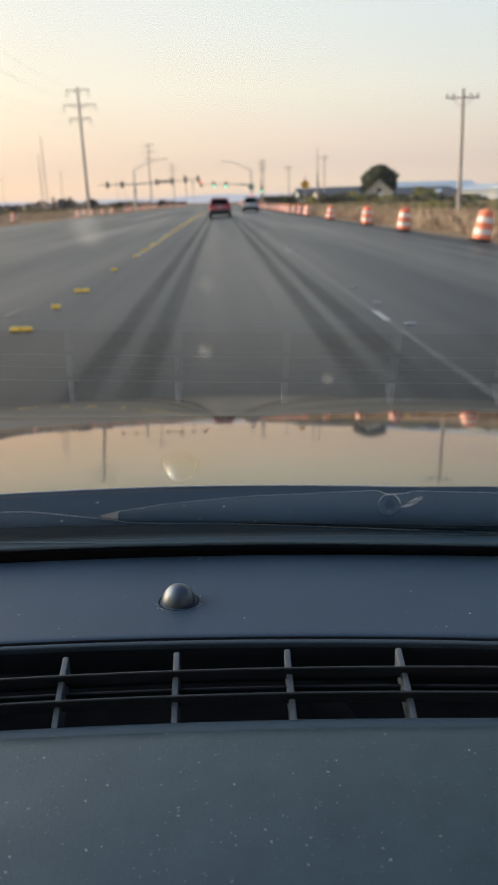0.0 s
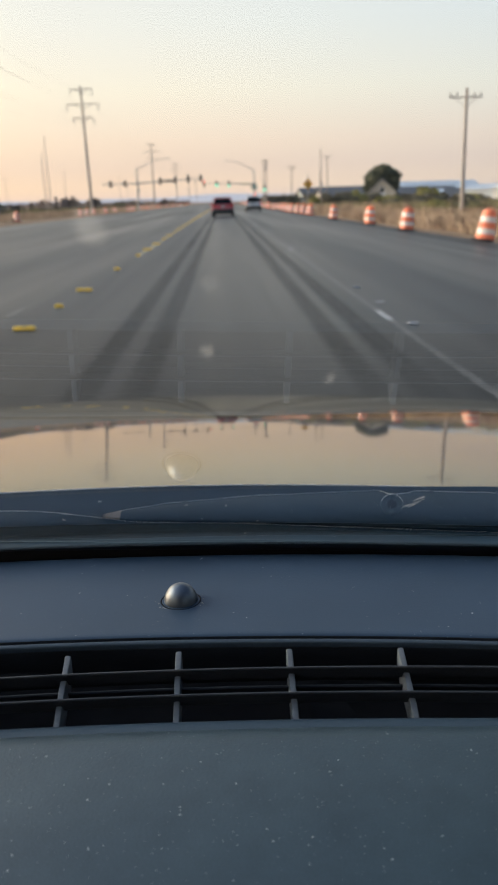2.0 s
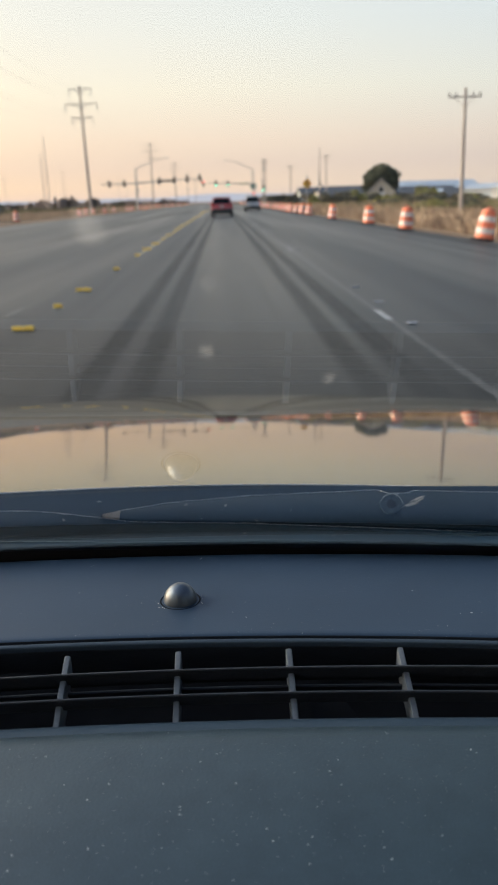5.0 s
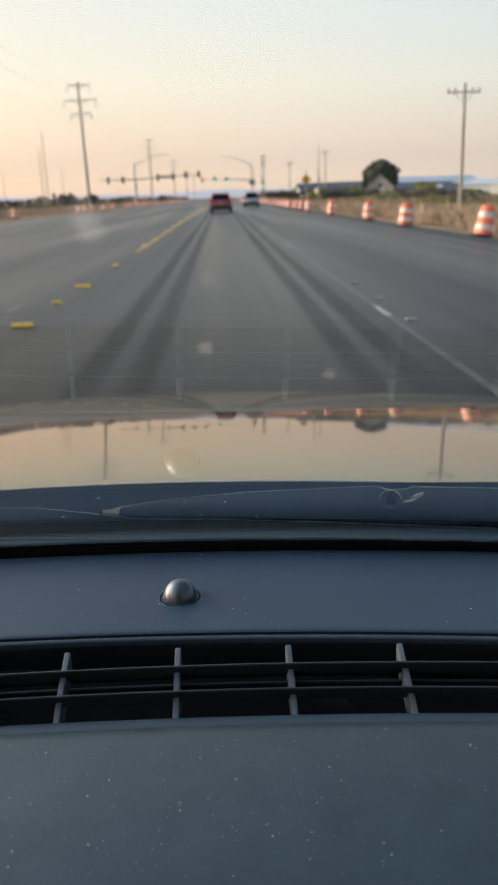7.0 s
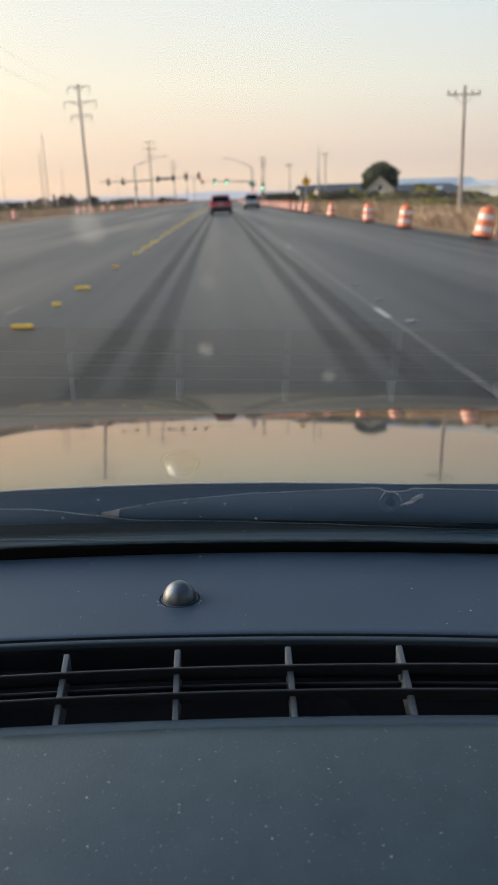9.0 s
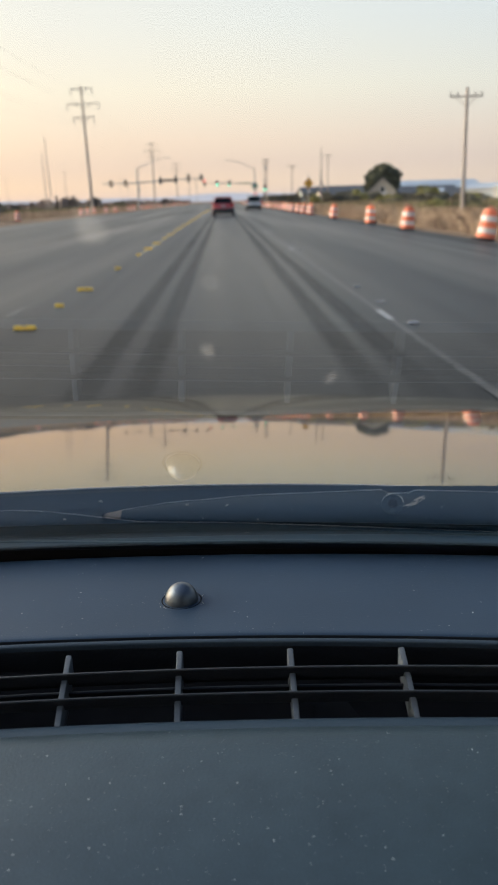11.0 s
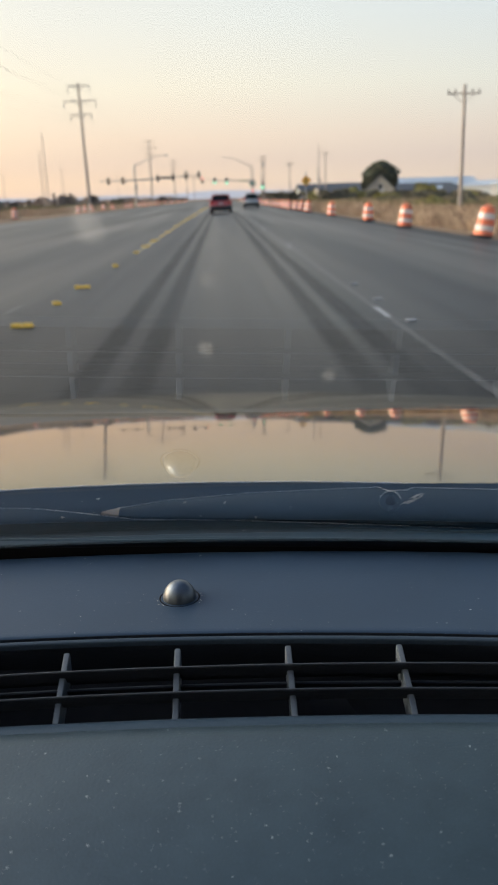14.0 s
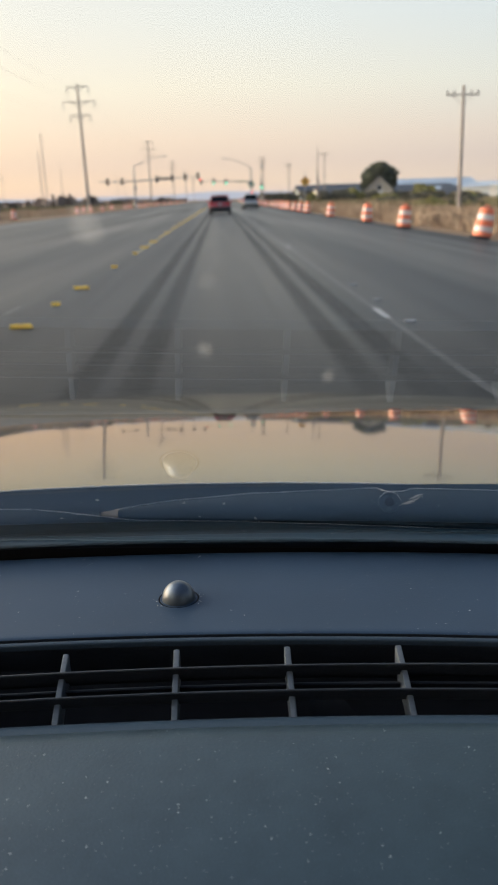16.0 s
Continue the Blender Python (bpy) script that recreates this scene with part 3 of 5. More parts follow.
    for x, y, z in ((-.1245, .719, .2662), (-.0415, .681, .2585), (-.006, .676, .2585), (-.145, .655, .258), (.02, .64, .259)):
        bm = bmesh.new()
        lathe(bm, [(.0009, 0), (.0011, .0004), (.0006, .0009), (.0002, .0011)], 7, (0, 0, 0))
        bmesh.ops.transform(bm, matrix=pose(x, y, H - z, 0, 0, x * 900) @ Matrix.Diagonal((1.0, 2.2, 1.0, 1.0)), verts=bm.verts)
        part("dirt_fleck", bm, FLECK, cowl, "pale fleck of dried dirt")
    for v, r in ((.30, .0011), (.42, .0007)):
        bm = bmesh.new()
        tube(bm, [(x, (.536 + bow(x)) * (1 - v) + v * f(x), H - (.2360 * (1 - v) + .2625 * v) - .004 * math.sin(v * math.pi) + .0002) for x in span(-.40, .40, 60)], r, 6)
        part("ridge", bm, CAP, cowl, "moulded ridge along the cowl")

    # low dark discs for drain holes, the shade inside them as colour
    for k in range(11):
        bm = bmesh.new()
        x = .176 + .0054 * k
        lathe(bm, [(.0001, .0), (.0019, .0), (.0019, .0009), (.0014, .0012), (.0001, .0012)], 10)
        bmesh.ops.transform(bm, matrix=pose(x, .6125 - .0035 * (k % 2), cover_z(x, .6125) + .0002) @ Matrix.Diagonal((1, 1.6, 1, 1)), verts=bm.verts)
        part("drain_hole", bm, RECESS_SHADE, cowl, "dark drain hole" if k == 0 else "")
    for x0, x1, y0, y1, r in ((.125, .40, .5955, .592, .0011), (.06, .30, .587, .582, .0006), (-.30, -.02, .600, .606, .0005)):
        bm = bmesh.new()
        tube(bm, [(x, y0 + (y1 - y0) * (x - x0) / (x1 - x0) + bow(x) * .4 - bow(x0) * .4, H - .2590 + (.0075 if x1 < 0 else .0010)) for x in span(x0, x1, 30)], [r * math.sin(math.pi * max(.04, u)) for u in span(0, .97, 30)], 6)
        part("streak", bm, CAP, cowl, "pale streak along the cowl")

    # dashboard: upper shelf, vent trough, rear pad
    xs = span(CX - .70, CX + .70, 57)
    bm = bmesh.new()
    shelf = [(.4585, .2300), (.4560, .2110), (.4548, .2066), (.4540, .2054), (.4530, .2051), (.4515, .2050), (.43, .2049), (.41, .2047), (.385, .2046), (.3640, .2045), (.3612, .2044), (.3590, .2044), (.3578, .2046), (.3572, .2051)]
    sheet(bm, lambda x, i: (x, shelf[i][0] + bow(x, .30, -.10), H - shelf[i][1]), xs, range(len(shelf)))
    dash = part("dashboard", bm, DASH, car, "dusty dark blue-grey moulded dashboard top", smooth=60)
    bm = bmesh.new()
    pad = [(.3046, .2215), (.3040, .2198), (.3026, .2190), (.2950, .2183), (.2890, .2182), (.26, .2185), (.24, .2200), (.22, .2226), (.16, .2340), (.08, .2480), (-.02, .29), (-.10, .36), (-.14, .50)]
    sheet(bm, lambda x, i: (x, pad[i][0] + bow(x, .22, -.07), H - pad[i][1]), xs, range(len(pad)))
    part("rear_pad", bm, PAD, dash, "grained soft dashboard pad with dust", smooth=60)
    bm = bmesh.new()
    lip = [(.3118, .246), (.3118, .2260), (.3116, .2215), (.3106, .2202), (.3086, .2198), (.2985, .2199), (.2960, .2230)]
    sheet(bm, lambda x, i: (x, lip[i][0] + bow(x, .22, -.07), H - lip[i][1]), xs, range(len(lip)))
    part("vent_lip", bm, LIP, dash, "smooth rear lip of the defroster vent", smooth=60)
    bm = bmesh.new()
    bezel = [(.3563, .2090), (.3561, .2062), (.3556, .2057), (.3542, .2057), (.3534, .2059), (.3531, .2062), (.3532, .2072), (.3536, .2090)]
    sheet(bm, lambda x, i: (x, bezel[i][0] + bow(x, .30, -.10), H - bezel[i][1]), xs, range(len(bezel)))
    part("vent_bezel", bm, BEZEL, dash, "slate blue front bezel of the defroster vent", smooth=60)
    bm = bmesh.new()
    sheet(bm, lambda x, i: (x, .3573 + bow(x, .30, -.10), H - (.2051, .2100)[i]), xs, range(2))
    part("vent_groove", bm, VENT, dash, "black groove between dashboard and vent")
    bm = bmesh.new()
    sheet(bm, lambda x, i: (x, (.3536, .3560, .3640)[i] + bow(x, .30, -.10), H - (.2090, .2150, .2360)[i]), xs, range(3))
    part("vent_wall", bm, VENT, dash, "black front wall of the vent")
    # vent trough
    bm = bmesh.new()
    trough = [(.3620, .2180), (.362, .232), (.350, .262), (.324, .266), (.3180, .243), (.3145, .2245)]
    sheet(bm, lambda x, i: (x, trough[i][0] + bow(x, .27, -.06), H - trough[i][1]), xs, range(len(trough)))
    part("vent_trough", bm, VOID, dash, "black defroster duct")

    def blade(name, d, drop, tall, thick, lean, m):
        b = bmesh.new()
        sec = [(-thick / 2, 0), (-thick / 2 * .6, .0006), (thick / 2 * .6, .0006), (thick / 2, 0), (thick / 2 + lean, -tall), (-thick / 2 + lean, -tall)]
        rings = [[b.verts.new((x, d + bow(x, .27, -.06) + p, H - drop + q)) for p, q in sec] for x in span(CX - .62, CX + .62, 60)]
        for A, B in zip(rings, rings[1:]):
            for k in range(6):
                b.faces.new((A[k], A[(k + 1) % 6], B[(k + 1) % 6], B[k]))
        b.faces.new(rings[0]); b.faces.new(rings[-1][::-1])
        part(name, b, m, dash, smooth=40)
    blade("slat", .3325, .2081, .0075, .0011, .004, VENT)
    blade("slat", .3197, .2129, .0075, .0011, .004, VENT)
    blade("slat", .3345, .2192, .0060, .0014, .003, VENT)
    blade("slat", .3405, .2165, .0050, .0014, .003, VENT)
    for k in range(-9, 11):
        x = -.0819 + .0532 * k
        b = bmesh.new()
        w = .0015
        pts = [(.3110, .2216), (.3260, .2146), (.3480, .2072)]
        sec = [(-w * 1.05, -.012), (-w, -.0010), (-w * .80, -.0002), (0, 0), (w * .80, -.0002), (w, -.0010), (w * 1.05, -.012)]
        rings = [[b.verts.new((x + p, d + bow(x, .27, -.06), H - z + q)) for p, q in sec] for d, z in pts]
        for A, B in zip(rings, rings[1:]):
            for j in range(6):
                b.faces.new((A[j], A[j + 1], B[j + 1], B[j]))
        for r in (rings[0], rings[-1][::-1]):
            b.faces.new(r)
        part("divider", b, FIN, dash, "grey vent divider" if k == 0 else "", smooth=50)
    b = bmesh.new()
    vs = [b.verts.new(p) for p in ((.0318, .3262, H - .2200), (.0470, .3262, H - .2206), (.0600, .3130, H - .2330), (.0350, .3130, H - .2330))]
    bmesh.ops.solidify(b, geom=[b.faces.new(vs)], thickness=.0012)
    part("damper_tab", b, VOID, dash, "grey plastic damper flap inside the duct")
    # sun sensor
    sx, sd = -.0298, .3965
    b = bmesh.new()
    r = .0090
    prof = [(r * 1.0, -.004)] + [(r * math.cos(a), .0000 + r * 1.12 * math.sin(a)) for a in span(0, radians(89), 16)]
    lathe(b, prof, 40, (sx, sd, H - .2050))
    dome = part("sensor_dome", b, DOME, dash, "satin metal sun sensor dome", smooth=80)
    b = bmesh.new()
    lathe(b, [(.0110, -.004), (.0110, .0003), (.0107, .0006), (.0102, .0004), (.0100, .0002), (.0086, .0002)], 40, (sx, sd, H - .2050))
    part("sensor_collar", b, SEAL, dash, "black rubber collar", smooth=40)
    b = bmesh.new()
    rng = random.Random(8)
    for k in range(26):
        a, q, c = rng.uniform(-.9, 4.0), rng.uniform(.0116, .0138), rng.uniform(.00008, .00024)
        box(b, (c * 2, c * 1.5, c), (sx + q * math.cos(a), sd + q * math.sin(a), H - .20445), (0, 0, k * 37))
    part("dust", b, FLECK, dash, "pale crumbs of dust round the sensor", smooth=0)
    # gap below the pane
    bm = bmesh.new()
    sheet(bm, lambda x, i: (x, (.452, .494, .537)[i] + bow(x), H - (.2280, .2480, .2400)[i]), xs, range(3))
    part("glass_seal", bm, SEAL, car, "black rubber seal at the foot of the windshield")

    # windshield
    bm = bmesh.new()
    sheet(bm, on_glass, span(CX - .70, CX + .70, 41), span(-.86, .0, 12)[:-1] + span(0, FOOT + .03, 16))
    pane = part("windshield", bm, GLASS, car, "raked windshield mirroring the dashboard vents", smooth=80)
    pane.visible_shadow = False
    bm = bmesh.new()
    sheet(bm, lambda x, s: tuple(Vector(on_glass(x, s)) + Vector((0, .001, .002))), span(CX - .70, CX + .70, 41), [FOOT, FOOT + .015, FOOT + .03])
    part("black_border", bm, SEAL, pane, "black printed border of the pane")
    bm = bmesh.new()
    for k in range(370):
        for j in range(5):
            q = (.44, .42, .38, .30, .20)[j]
            c = [Vector(on_glass(-.24 + (k + .5 * (j % 2) + dx) * .0013, DOTS - .0004 - (j + dy) * .0012)) + Vector((0, .0006, .0012)) for dx, dy in ((-q, -q), (q, -q), (q, q), (-q, q))]
            bm.faces.new([bm.verts.new(p) for p in c])
    part("dot_band", bm, SEAL, pane, "row of fine black printed dots")
    for x, s, q in ((-.0148, -.3040, .0015), (.0186, -.2425, .0009), (-.0034, -.2595, .0010), (-.0020, -.2880, .0006)):
        b = bmesh.new()
        c = Vector(on_glass(x, s)) + Vector((0, -.0006, -.0012))
        t = Vector((0, math.cos(radians(RAKE)), -math.sin(radians(RAKE))))
        vs = [b.verts.new(c + q * (1 + .1 * math.sin(3 * a)) * (math.cos(a) * Vector((1, 0, 0)) + math.sin(a) * t * 2.8)) for a in (k * math.pi / 10 for k in range(20))]
        b.faces.new(vs)
        part("dried_spot", b, SMEAR, pane, "faint dried water spot").visible_shadow = False

    # shell that closes the car
    bm = bmesh.new()
    top = lambda x, y: (x, y, 1.455 + .03 * math.sin(math.pi * min(1, max(0, (y + 1.6) / 1.3))) - .10 * (x - CX) ** 2)
    sheet(bm, top, span(CX - .60, CX + .60, 13), span(-1.65, -.38, 12), .03)
    roof = part("roof", bm, PAINT, car, "silver roof panel")
    bm = bmesh.new()
    sheet(bm, lambda x, y: tuple(Vector(top(x, y)) - Vector((0, 0, .035))), span(CX - .58, CX + .58, 9), span(-1.62, -.40, 8), .004)
    part("headliner", bm, LINER, roof, "grey cloth headliner")
    for s in (-1, 1):
        bm = bmesh.new()
        tube(bm, [(CX + s * .60, -.40, 1.42), (CX + s * .68, .02, 1.22), (CX + s * .72, .36, 1.03), (CX + s * .74, .62, .90)], .035, 10)
        part("pillar", bm, PAINT, car, "windshield pillar")
        for y0, z1 in ((-.62, 1.40), (-1.62, 1.40)):
            bm = bmesh.new()
            tube(bm, [(CX + s * .60, y0, z1), (CX + s * .72, y0 - .12, .95)], .04, 8)
            part("pillar", bm, PAINT, car)
        for y0, y1, nm in ((-.62, .42, "door"), (-1.70, -.64, "door")):
            bm = bmesh.new()
            prof = [(.74, .95), (.80, .88), (.86, .72), (.88, .55), (.86, .36), (.82, .28)]
            sheet(bm, lambda y, i: (CX + s * prof[i][0], y, prof[i][1]), span(y0, y1, 8), range(6))
            d = part(nm, bm, PAINT, car, "silver car door")
            bm = bmesh.new()
            sheet(bm, lambda y, i: (CX + s * (.735, .665, .60)[i], y, (.95, 1.20, 1.41)[i]), span(y0, min(y1, -.08), 4), range(3))
            gl = part("side_window", bm, TINT, d, "side window glass")
            gl.visible_shadow = False
            bm = bmesh.new()
            box(bm, (.03, .16, .025), (CX + s * .885, y0 + .16, .80), bevel=.008)
            part("handle", bm, PAINT, d, "silver pull handle")
        # unseen panel and mirror, added to hold side light off the dashboard
        bm = bmesh.new()
        for o in (0, -.012):
            q = [bm.verts.new((CX + s * (px + o), py, pz)) for px, py, pz in ((.745, -.02, .93), (.745, .46, .93), (.715, .30, 1.07), (.685, .06, 1.20), (.660, -.10, 1.26))]
            bm.faces.new(q if o == 0 else q[::-1])
        bmesh.ops.bridge_loops(bm, edges=[e for e in bm.edges if e.is_boundary])
        light_block = part("sail_panel", bm, BEZEL, car, "unseen dark triangular panel ahead of the door window, blocks side light")
        bm = bmesh.new()
        box(bm, (.20, .10, .13), (CX + s * .90, .12, 1.0), (0, 0, s * 8), .035, 2)
        box(bm, (.10, .04, .03), (CX + s * .78, .12, .965), bevel=.008)
        part("door_mirror", bm, PAINT, light_block, "silver door mirror housing")
        bm = bmesh.new()
        prof = [(.805, .0), (.85, .72), (.88, .62), (.885, .50), (.86, .30)]
        sheet(bm, lambda y, i: (CX + s * (prof[i][0] - .30 * max(0, y - 1.6) ** 2), y, prof[i][1] if i else hood_height(CX + .80, min(y + .05, 2.04)) - .02), span(.70, 1.96, 14), range(5))
        part("fender", bm, PAINT, car, "silver front fender")
        for y in (1.32, -1.38):
            bm = bmesh.new()
            m = Matrix.Translation((CX + s * .80, y, .31)) @ Euler((0, radians(90), 0)).to_matrix().to_4x4()
            lathe(bm, [(.19, -.10), (.30, -.10), (.315, -.07), (.315, .07), (.30, .10), (.19, .10)], 32)
            bmesh.ops.transform(bm, matrix=m, verts=bm.verts)
            w = part("wheel", bm, TYRE, car, "black tyre on a metal rim")
            bm = bmesh.new()
            lathe(bm, [(.20, -.08), (.20, .085), (.17, .09), (.05, .07), (.001, .075)], 24)
            bmesh.ops.transform(bm, matrix=m, verts=bm.verts)
            part("rim", bm, CHROME, w)
    bm = bmesh.new()
    prof = [(-1.65, 1.44), (-1.95, 1.20), (-2.22, .98), (-2.34, .92), (-2.40, .70), (-2.38, .35)]
    sheet(bm, lambda x, i: (x, prof[i][0] + .12 * (x - CX) ** 2, prof[i][1]), span(CX - .74, CX + .74, 11), range(6))
    part("trunk", bm, PAINT, car, "silver rear end of the car")
    bm = bmesh.new()
    prof = [(2.035, .66), (2.10, .58), (2.12, .42), (2.08, .26)]
    sheet(bm, lambda x, i: (x, prof[i][0] - .22 * (x - CX) ** 2, prof[i][1]), span(CX - .82, CX + .82, 15), range(4))
    part("front_bumper", bm, PAINT, car, "silver front bumper")
    bm = bmesh.new()
    box(bm, (.72, .03, .11), (CX, 2.118, .545), bevel=.02)
    part("grille", bm, PLASTIC, car, "black front grille")
    bm = bmesh.new()
    sheet(bm, lambda x, i: (x, (-1.70, -1.93, -2.16)[i] + .12 * (x - CX) ** 2 - .006, (1.405, 1.222, 1.035)[i] + .012), span(CX - .56, CX + .56, 9), range(3))
    part("rear_window", bm, CAR_GLASS, car, "dark tinted rear window")
    for s in (-1, 1):
        bm = bmesh.new()
        box(bm, (.34, .10, .12), (CX + s * .60, 2.045, .615), (0, 0, -s * 14), .035, 2)
        part("headlight", bm, WINDOW, car, "clear headlight")
        bm = bmesh.new()
        box(bm, (.30, .08, .16), (CX + s * .56, -2.325, .80), (0, 0, s * 8), .03, 2)
        part("tail_lamp", bm, TAIL_RED, car, "red tail lamp")
    bm = bmesh.new()
    box(bm, (1.60, 4.2, .05), (CX, -.15, .24), bevel=.01)
    part("floor_pan", bm, PLASTIC, car, "dark underbody")


own_car()


# ---------------------------------------------------------------- things along the road
def traffic_drum(at, turn=0.0):
    e = thing("traffic_drum", at, "orange and white plastic traffic drum on a black rubber ring", "traffic drum", "drums along the road", turn)
    b = bmesh.new()
    prof = [(.290, .06), (.292, .18), (.283, .20), (.278, .38), (.268, .40), (.262, .56), (.252, .58), (.238, .74), (.228, .76), (.215, .88), (.190, .925), (.08, .935), (.05, .97), (.001, .975)]
    lathe(b, [(r * .86, z * .88) for r, z in prof], 28)
    part("drum", b, ORANGE, e, smooth=45)
    for r0, z0, r1, z1 in ((.2905, .205, .2835, .375), (.2685, .565, .2505, .735)):
        b = bmesh.new()
        lathe(b, [(r0 * .86 - .012, z0 * .88), (r0 * .86 - .002, z0 * .88 + .002), (r1 * .86, z1 * .88 - .002), (r1 * .86 - .012, z1 * .88)], 28)
        part("reflective_band", b, BAND, e, "white reflective band", smooth=45)
    b = bmesh.new()
    lathe(b, [(.22, 0), (.34, 0), (.34, .03), (.31, .055), (.258, .06), (.22, .05)], 28)
    part("base_ring", b, TYRE, e, "black rubber base")
    b = bmesh.new()
    tube(b, [(-.07, 0, .83), (-.05, 0, .885), (.05, 0, .885), (.07, 0, .83)], .013, 8)
    part("grip", b, ORANGE, e)
    return e


def drums():
    first = traffic_drum((7.12, 22.7, -.035), 0)
    first.rotation_euler = (0, radians(9), 0)
    rng = random.Random(3)
    right = [31.4, 40.0, 52.0, 66.5, 69.0, 72.5, 79, 84, 89, 95, 100, 107, 115, 124, 133, 144, 156, 170, 187]
    for i, y in enumerate(right):
        copy_thing(first, pose(6.9 + rng.uniform(-.1, .2), y, -.035, rng.uniform(-2, 2), 5 + rng.uniform(-3, 5), 0))
    for y in (12.4, 3, -8, -10, -26, -28, -60, -63, -66, -92, -95, -122, -124):
        copy_thing(first, pose(8.2 + rng.uniform(-.4, .9), y, .02, 0, 0, rng.uniform(0, 360)))
    left = [94 + 9.4 * k + 2.6 * math.sin(k * 1.7) for k in range(36)]
    copy_thing(first, pose(-16.9, 70, .05, 0, 0, 30))
    for y in left:
        copy_thing(first, pose(-16.2 + rng.uniform(-.8, .5), y, .0, 0, 0, rng.uniform(0, 360)))
    for y in (200, 214, 229, 246, 262, 280, 300, 322, 350):
        copy_thing(first, pose(7.6 + rng.uniform(-.3, .8), y, .0, 0, 0, rng.uniform(0, 360)))


def transmission_pole(at, tall=20.0, turn=0.0):
    e = thing("transmission_pole", at, "tall weathered wooden transmission pole with three crossarms", "utility pole", "transmission poles", turn)
    b = bmesh.new()
    tube(b, [(0, 0, -.3), (0, 0, tall * .5), (0, 0, tall)], [.25, .19, .13], 14)
    part("pole", b, POLE, e)
    for z, w in ((tall - .4, 1.68), (tall - 2.45, 2.42), (tall - 4.3, 1.58)):
        b = bmesh.new()
        box(b, (2 * w, .12, .13), (0, .2, z), bevel=.02)
        for s in (-1, 1):
            rod(b, (s * w * .55, .2, z), (0, .1, z - .7), .04, seg=6)
        arm = part("crossarm", b, POLE, e)
        for s in (-1, 1):
            b = bmesh.new()
            for k in range(7):
                lathe(b, [(.03, 0), (.09, .03), (.09, .05), (.03, .09)], 8, (s * (w - .1), .2, z - .9 + k * .11))
            part("insulator", b, PORCELAIN, arm, "hanging string of insulator discs")
    return e


def utility_pole(at, tall=7.6, arms=1, turn=0.0, double=False):
    e = thing("utility_pole", at, "weathered wooden utility pole with a crossarm", "utility pole", "utility poles", turn)
    for dx in ((-.26, .26) if double else (0,)):
        b = bmesh.new()
        tube(b, [(dx, 0, -.3), (dx, 0, tall * .5), (dx, 0, tall)], [.115, .098, .075], 12)
        part("pole", b, POLE, e)
    for k in range(arms):
        z = tall - .42 - k * .8
        b = bmesh.new()
        box(b, (1.76, .075, .08), (0, .14, z), bevel=.012)
        for s in (-1, 1):
            rod(b, (s * .6, .14, z), (0, .1, z - .5), .018, seg=6)
        arm = part("crossarm", b, POLE, e)
        for x in (-.80, -.45, .45, .80):
            b = bmesh.new()
            lathe(b, [(.02, 0), (.05, .05), (.05, .08), (.03, .1), (.045, .13), (.02, .17)], 8, (x, .14, z + .06))
            part("insulator", b, PORCELAIN, arm)
    if double:
        b = bmesh.new()
        lathe(b, [(.24, 0), (.26, .05), (.26, .75), (.20, .82), (.05, .85)], 16, (0, -.38, tall - 2.6))
        part("transformer", b, STEEL, e, "grey can transformer")
    return e


def signal_head(parent, at, lit=None, facing=True, sections=3):
    """One traffic signal head with its visors; lit: None, 'green' or 'red'."""
    x, y, z = at
    s = -1 if facing else 1
    b = bmesh.new()
    box(b, (.36, .20, .36 * sections), (x, y, z), bevel=.03)
    box(b, (.44, .012, .36 * sections + .12), (x, y + s * .09, z), bevel=.004)
    h = part("signal_head", b, BLACK, parent, "black traffic signal head" + (" showing " + lit if lit else ""))
    for k in range(sections):
        zz = z + (.36 * (sections - 1) / 2) - .36 * k
        on = (lit == "red" and k == 0) or (lit == "green" and k == sections - 1)
        b = bmesh.new()
        rod(b, (x, y + s * .10, zz), (x, y + s * .125, zz), .15, seg=20)
        part("lens", b, {"red": RED, "green": GREEN}[lit] if on else VOID, h, (lit + " lit lens") if on else "")
        b = bmesh.new()
        vs = [(x + .16 * math.cos(a), zz + .16 * math.sin(a)) for a in span(-.6, math.pi + .6, 14)]
        A = [b.verts.new((p, y + s * .10, q)) for p, q in vs]
        B = [b.verts.new((p, y + s * .34, q)) for p, q in vs]
        for j in range(13):
            b.faces.new((A[j], A[j + 1], B[j + 1], B[j]))
        bmesh.ops.solidify(b, geom=b.faces[:], thickness=.008)
        part("visor", b, BLACK, h)
    return h


def lamp_arm(e, x, z, reach, rise):
    b = bmesh.new()
    pts = [(x + reach * (u ** .85), 0, z + rise * math.sin(u * math.pi / 2)) for u in span(0, 1, 10)]
    tube(b, pts, [.07 - .03 * u for u in span(0, 1, 10)], 8)
    arm = part("luminaire_arm", b, STEEL, e, "curved steel lamp arm")
    b = bmesh.new()
    box(b, (.75, .30, .14), (x + reach + .3 * (1 if reach > 0 else -1), 0, z + rise - .02), bevel=.05)
    part("luminaire", b, STEEL, arm, "unlit cobra-head street lamp")


